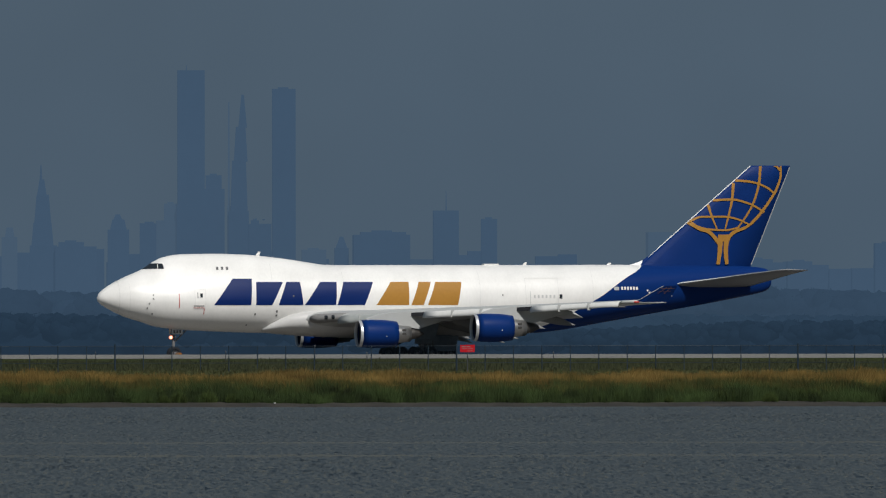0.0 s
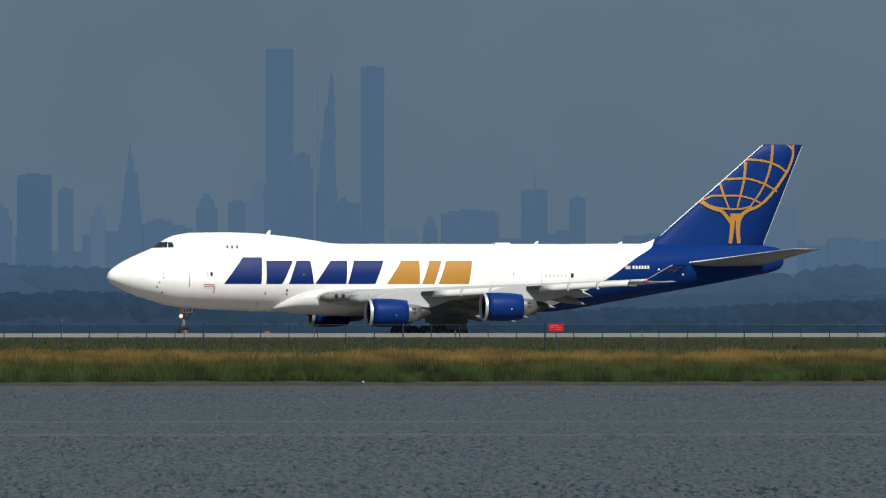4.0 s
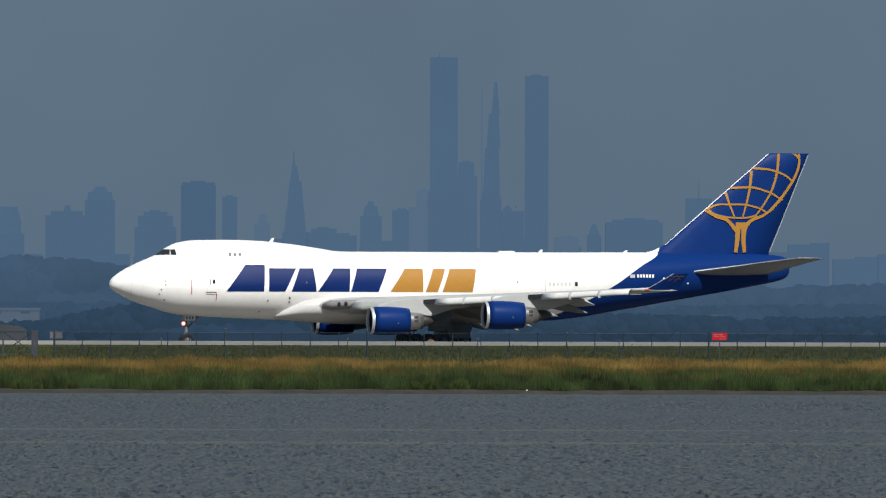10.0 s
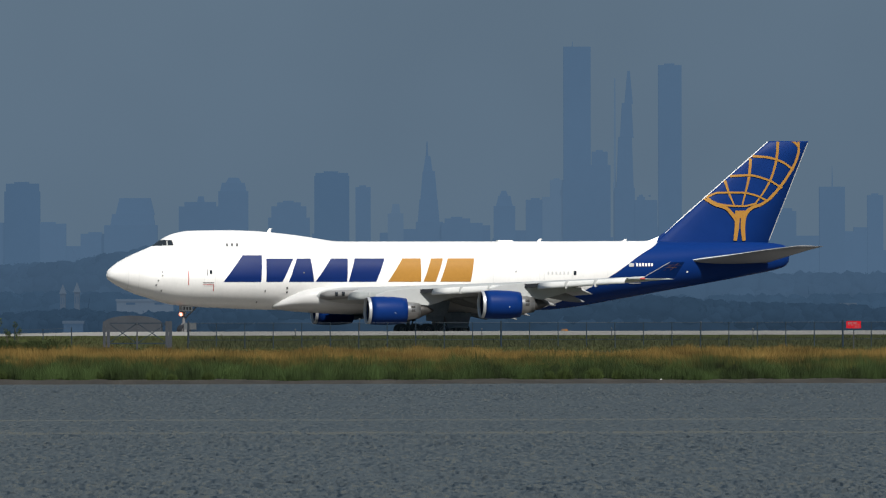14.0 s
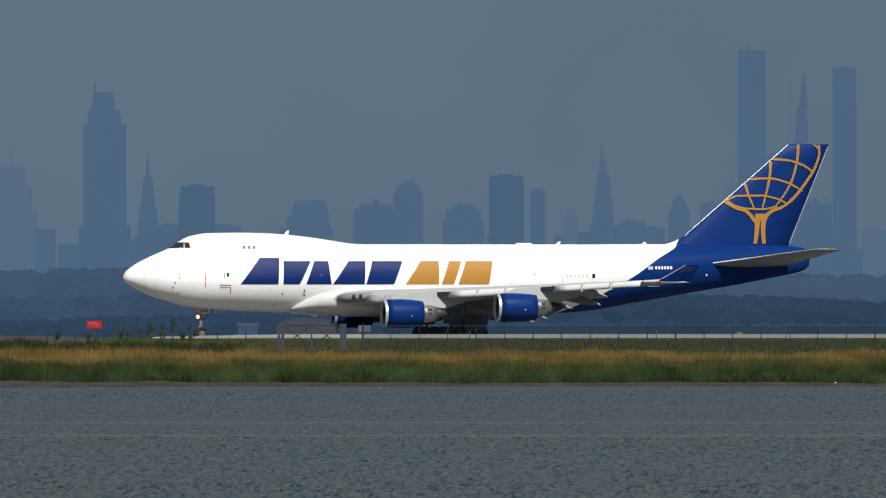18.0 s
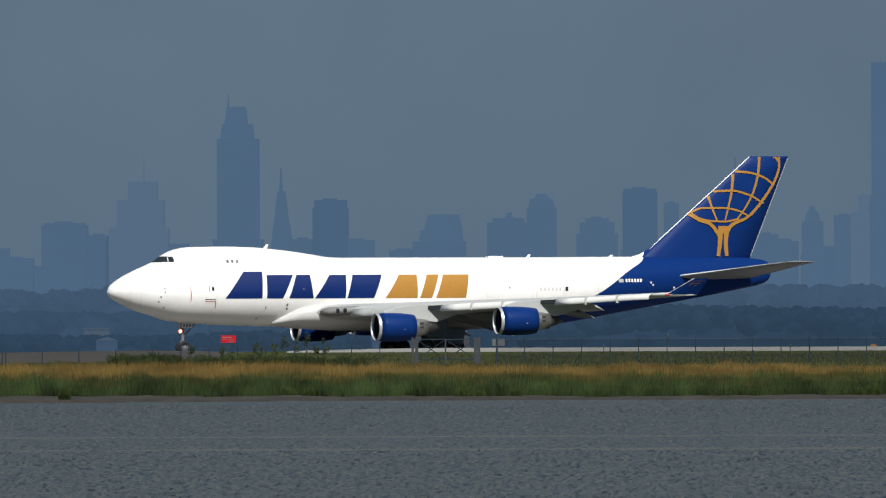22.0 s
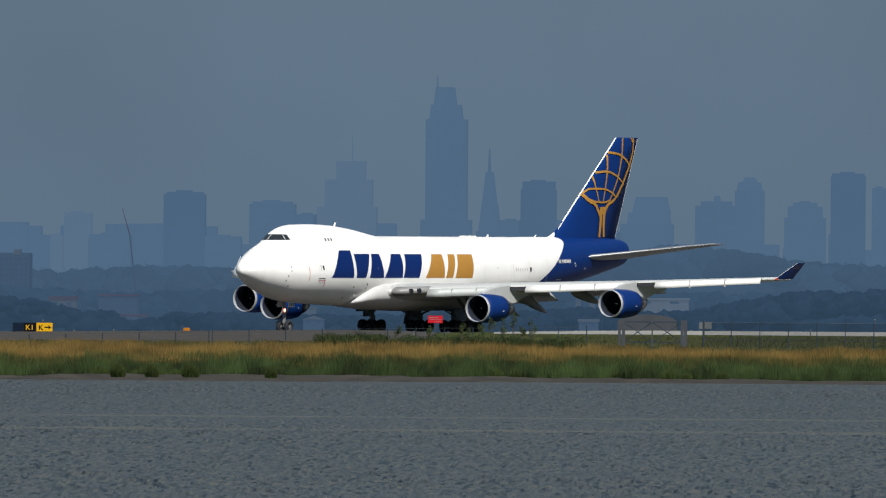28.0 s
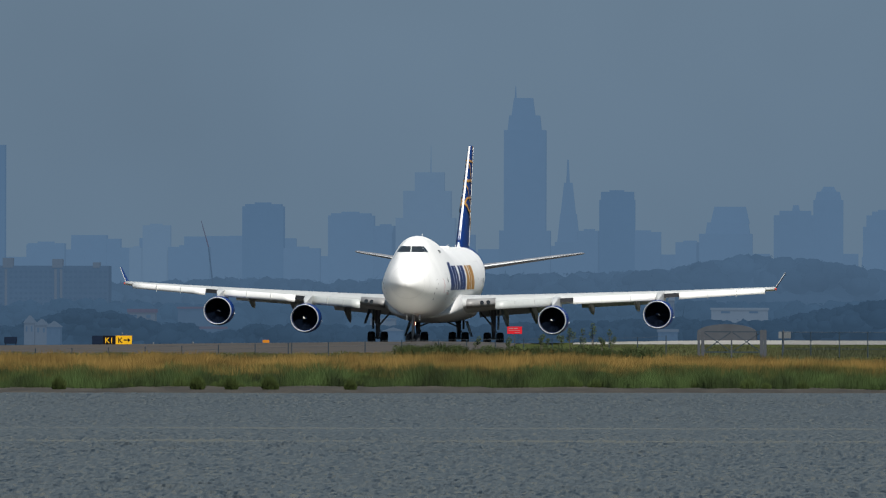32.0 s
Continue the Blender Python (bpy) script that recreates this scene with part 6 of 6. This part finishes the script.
# dark cabinet on legs
c0, c1 = place(-1337, 590, 1505.0), place(-1315, 602, 1505.0)
bm = bmesh.new()
box(bm, c0.x, c1.x, c0.y, c0.y + 0.8, c1.z, c0.z, 0.03)
cab = tagged(part("equipment_cabinet", bm, M_BLACKBLUE), "dark equipment cabinet on short legs", "cabinet")
for x in (c0.x + 0.1, c1.x - 0.1):
    bm = bmesh.new()
    tube(bm, (x, c0.y + 0.4, ground_z(x, 1505) - 0.05), (x, c0.y + 0.4, c1.z + 0.05), 0.05, n=6)
    part("leg", bm, M_GALV, cab)

# rounded shed behind the gate, haze painted into its brown
def rounded_shed():
    d = 1900.0
    a, b = place(-112, 565, d), place(-6, 598, d)
    m, w, h = (a.x + b.x) / 2, (b.x - a.x) / 2, a.z - 3.3
    bm = bmesh.new()
    ring = [(math.cos(t), min(1.0, 0.5 + 0.5 * math.sin(t) ** 0.8) if 0 < t < math.pi else 0) for t in np.linspace(0, math.pi, 15)]
    prof = [(m + w, 2.6)] + [(m + w * c, 3.3 + h * s) for c, s in ring] + [(m - w, 2.6)]
    loft(bm, [[(x, a.y + y, z) for x, z in prof] for y in (0, 12)])
    tagged(part("shed", bm, M_SHED), "rounded shed behind the gate with haze painted in", "shed")


# brown pulled towards blue-grey: haze put into the base colour
M_SHED = material("dull_brown_sheet_metal", (0.050, 0.056, 0.066), 0.8, spec=0.1, vary=0.25, scale=0.5, fine=0.1)
rounded_shed()


# leafy shrubs by the fence and at the waterline
def shrub(p, y_top, d, spread, seed, label, stems=4, mat=None, low=False):
    rnd = np.random.RandomState(seed)
    t = place(p, y_top, d)
    z0 = ground_z(t.x, d) - 0.05
    h = t.z - z0
    bm = bmesh.new()
    tips = []
    for i in range(stems):
        e = Vector((t.x + rnd.uniform(-spread, spread) * 0.6, t.y + rnd.uniform(-0.3, 0.3), z0 + h * (rnd.uniform(0.25, 0.7) if low else rnd.uniform(0.55, 0.92))))
        tube(bm, (t.x + rnd.uniform(-0.1, 0.1), t.y, z0), e, 0.035, 0.015, 5)
        tips.append(e)
    ob = tagged(part("shrub", bm, M_STEM), label, "shrub", "shrubs by the marsh")
    verts, faces = [], []
    for e in tips:
        for k in range(150 if low else 90):
            u = rnd.normal(size=3)
            u /= np.linalg.norm(u)
            c = np.array(e) + u * np.array([spread * 0.55, spread * 0.5, h * (0.3 if low else 0.13)]) * rnd.uniform(0.2, 1) ** 0.5
            a = rnd.normal(size=3)
            a /= np.linalg.norm(a)
            b = np.cross(a, rnd.normal(size=3))
            b /= np.linalg.norm(b)
            s = rnd.uniform(0.03, 0.065)
            i = len(verts)
            verts += [tuple(c - a * s * 1.6), tuple(c - b * s * 0.5), tuple(c + a * s * 1.6), tuple(c + b * s * 0.5)]
            faces.append((i, i + 1, i + 2, i + 3))
    mesh_thing("leaves", verts, faces, mat or M_LEAF, ob)


def tussock(p, y_top, d, seed):
    """A round clump of grass blades fanning from one root."""
    rnd = np.random.RandomState(seed)
    t = place(p, y_top, d)
    z0 = ground_z(t.x, d) - 0.05
    h = t.z - z0
    verts, faces = [], []
    for k in range(620):
        a, q = rnd.uniform(0, 6.283), rnd.uniform(0, 1) ** 0.6
        r, hh = h * 0.48 * q, h * math.sqrt(1 - 0.85 * q * q) * rnd.uniform(0.35, 1.02)
        bx, by = t.x + 0.7 * r * math.cos(a), t.y + 0.7 * r * math.sin(a)
        ex, ey = t.x + r * math.cos(a) * 1.15, t.y + r * math.sin(a) * 1.15
        w = rnd.uniform(0.015, 0.035)
        i = len(verts)
        verts += [(bx - w, by, z0), (bx + w, by, z0), ((bx + ex) / 2 + w, (by + ey) / 2, z0 + hh * 0.7), ((bx + ex) / 2 - w, (by + ey) / 2, z0 + hh * 0.7), (ex, ey, z0 + hh)]
        faces += [(i, i + 1, i + 2, i + 3), (i + 3, i + 2, i + 4)]
    tagged(mesh_thing("grass_tussock", verts, faces, M_BUSH), "small round green grass clump at the waterline", "grass clump", "grass clumps on the mud bank")


M_STEM = material("brown_stem_bark", (0.05, 0.042, 0.03), 0.9, vary=0.2)
M_BUSH = material("fresh_green_bush", (0.026, 0.038, 0.010), 0.8, vary=0.3, scale=1, island=0.3, spec=0.1)
M_LEAF = material("dull_green_leaves", (0.040, 0.056, 0.019), 0.8, vary=0.2, scale=1, island=0.35, spec=0.2)
random.seed(9)
for i, (p, y) in enumerate(((-387, 584), (-334, 565), (-312, 569), (-441, 584), (-296, 565), (-262, 574), (-501, 579), (-352, 581), (-378, 590), (-280, 588))):
    shrub(p, y, 1412.0 + (i % 3) * 3, 0.42, 40 + i, "slender leafy sapling before the fence", stems=3)
for i in range(17):
    p = -640 + i * 22 + random.uniform(-8, 8)
    shrub(p, random.uniform(599, 606), 1410.0 + (i % 3) * 3, random.uniform(0.6, 0.9), 80 + i, "low bushy green shrub before the fence", stems=5, low=True)
for i, p in enumerate((-216, -172, -205)):
    shrub(p, 605, 1414.0, 0.45, 110 + i, "small dark green weed before the fence", stems=3, low=True)
for i, (p, y) in enumerate(((-995, 653), (-935, 655), (-868, 652), (-724, 660), (-1240, 655), (-860, 664))):
    tussock(p, y, 1262.0, 70 + i)


# white scrap washed up below the marsh grass
c = place(877, 676, 1284.0)
bm = bmesh.new()
bmesh.ops.create_icosphere(bm, subdivisions=2, radius=1.0, matrix=Matrix.Translation((c.x, 1284.0, ground_z(c.x, 1284) + 0.07)) @ Matrix.Diagonal((0.09, 0.06, 0.06, 1)))
for v in bm.verts:
    v.co += Vector((noise.noise(v.co * 9), 0, noise.noise(v.co * 7))) * 0.02
tagged(part("paper_scrap", bm, M_PLUG, smooth=True), "small crumpled white scrap on the mud bank", "litter")


# ---- movement ----
def taxi_z(t):
    return curve_at((0, 16, 20, 24, 28, 32), (3.48, 3.48, 3.5, 3.55, 3.62, 3.5), t)


def taxi_pitch(t):
    return curve_at((0, 20, 24, 28, 32), (0, 0, -0.1, -0.3, -0.38), t)


def taxi_roll(t):
    return curve_at((0, 20, 25, 28, 30, 32), (0, 0, 0.25, 0.4, 0.45, 0.4), t)


def motions():
    walk(aircraft, [(t, pose(x, y, taxi_z(t), taxi_roll(t), taxi_pitch(t), th)) for t, x, y, th in TAXI])
    # the wheels roll as far as the aircraft goes
    ts, way = [0.0], [0.0]
    for (t0, x0, y0, _), (t1, x1, y1, _) in zip(TAXI, TAXI[1:]):
        ts.append(t1)
        way.append(way[-1] + math.hypot(x1 - x0, y1 - y0))
    for wheel in WHEELS:
        at = wheel.location.copy()
        rows, s = [(0.0, pose(*at))], 0.0
        while s < way[-1]:
            s = min(s + 0.78, way[-1])
            rows.append((float(np.interp(s, way, ts)), pose(*at, 0, -math.degrees(s / 0.62), 0)))
        walk(wheel, rows)


motions()
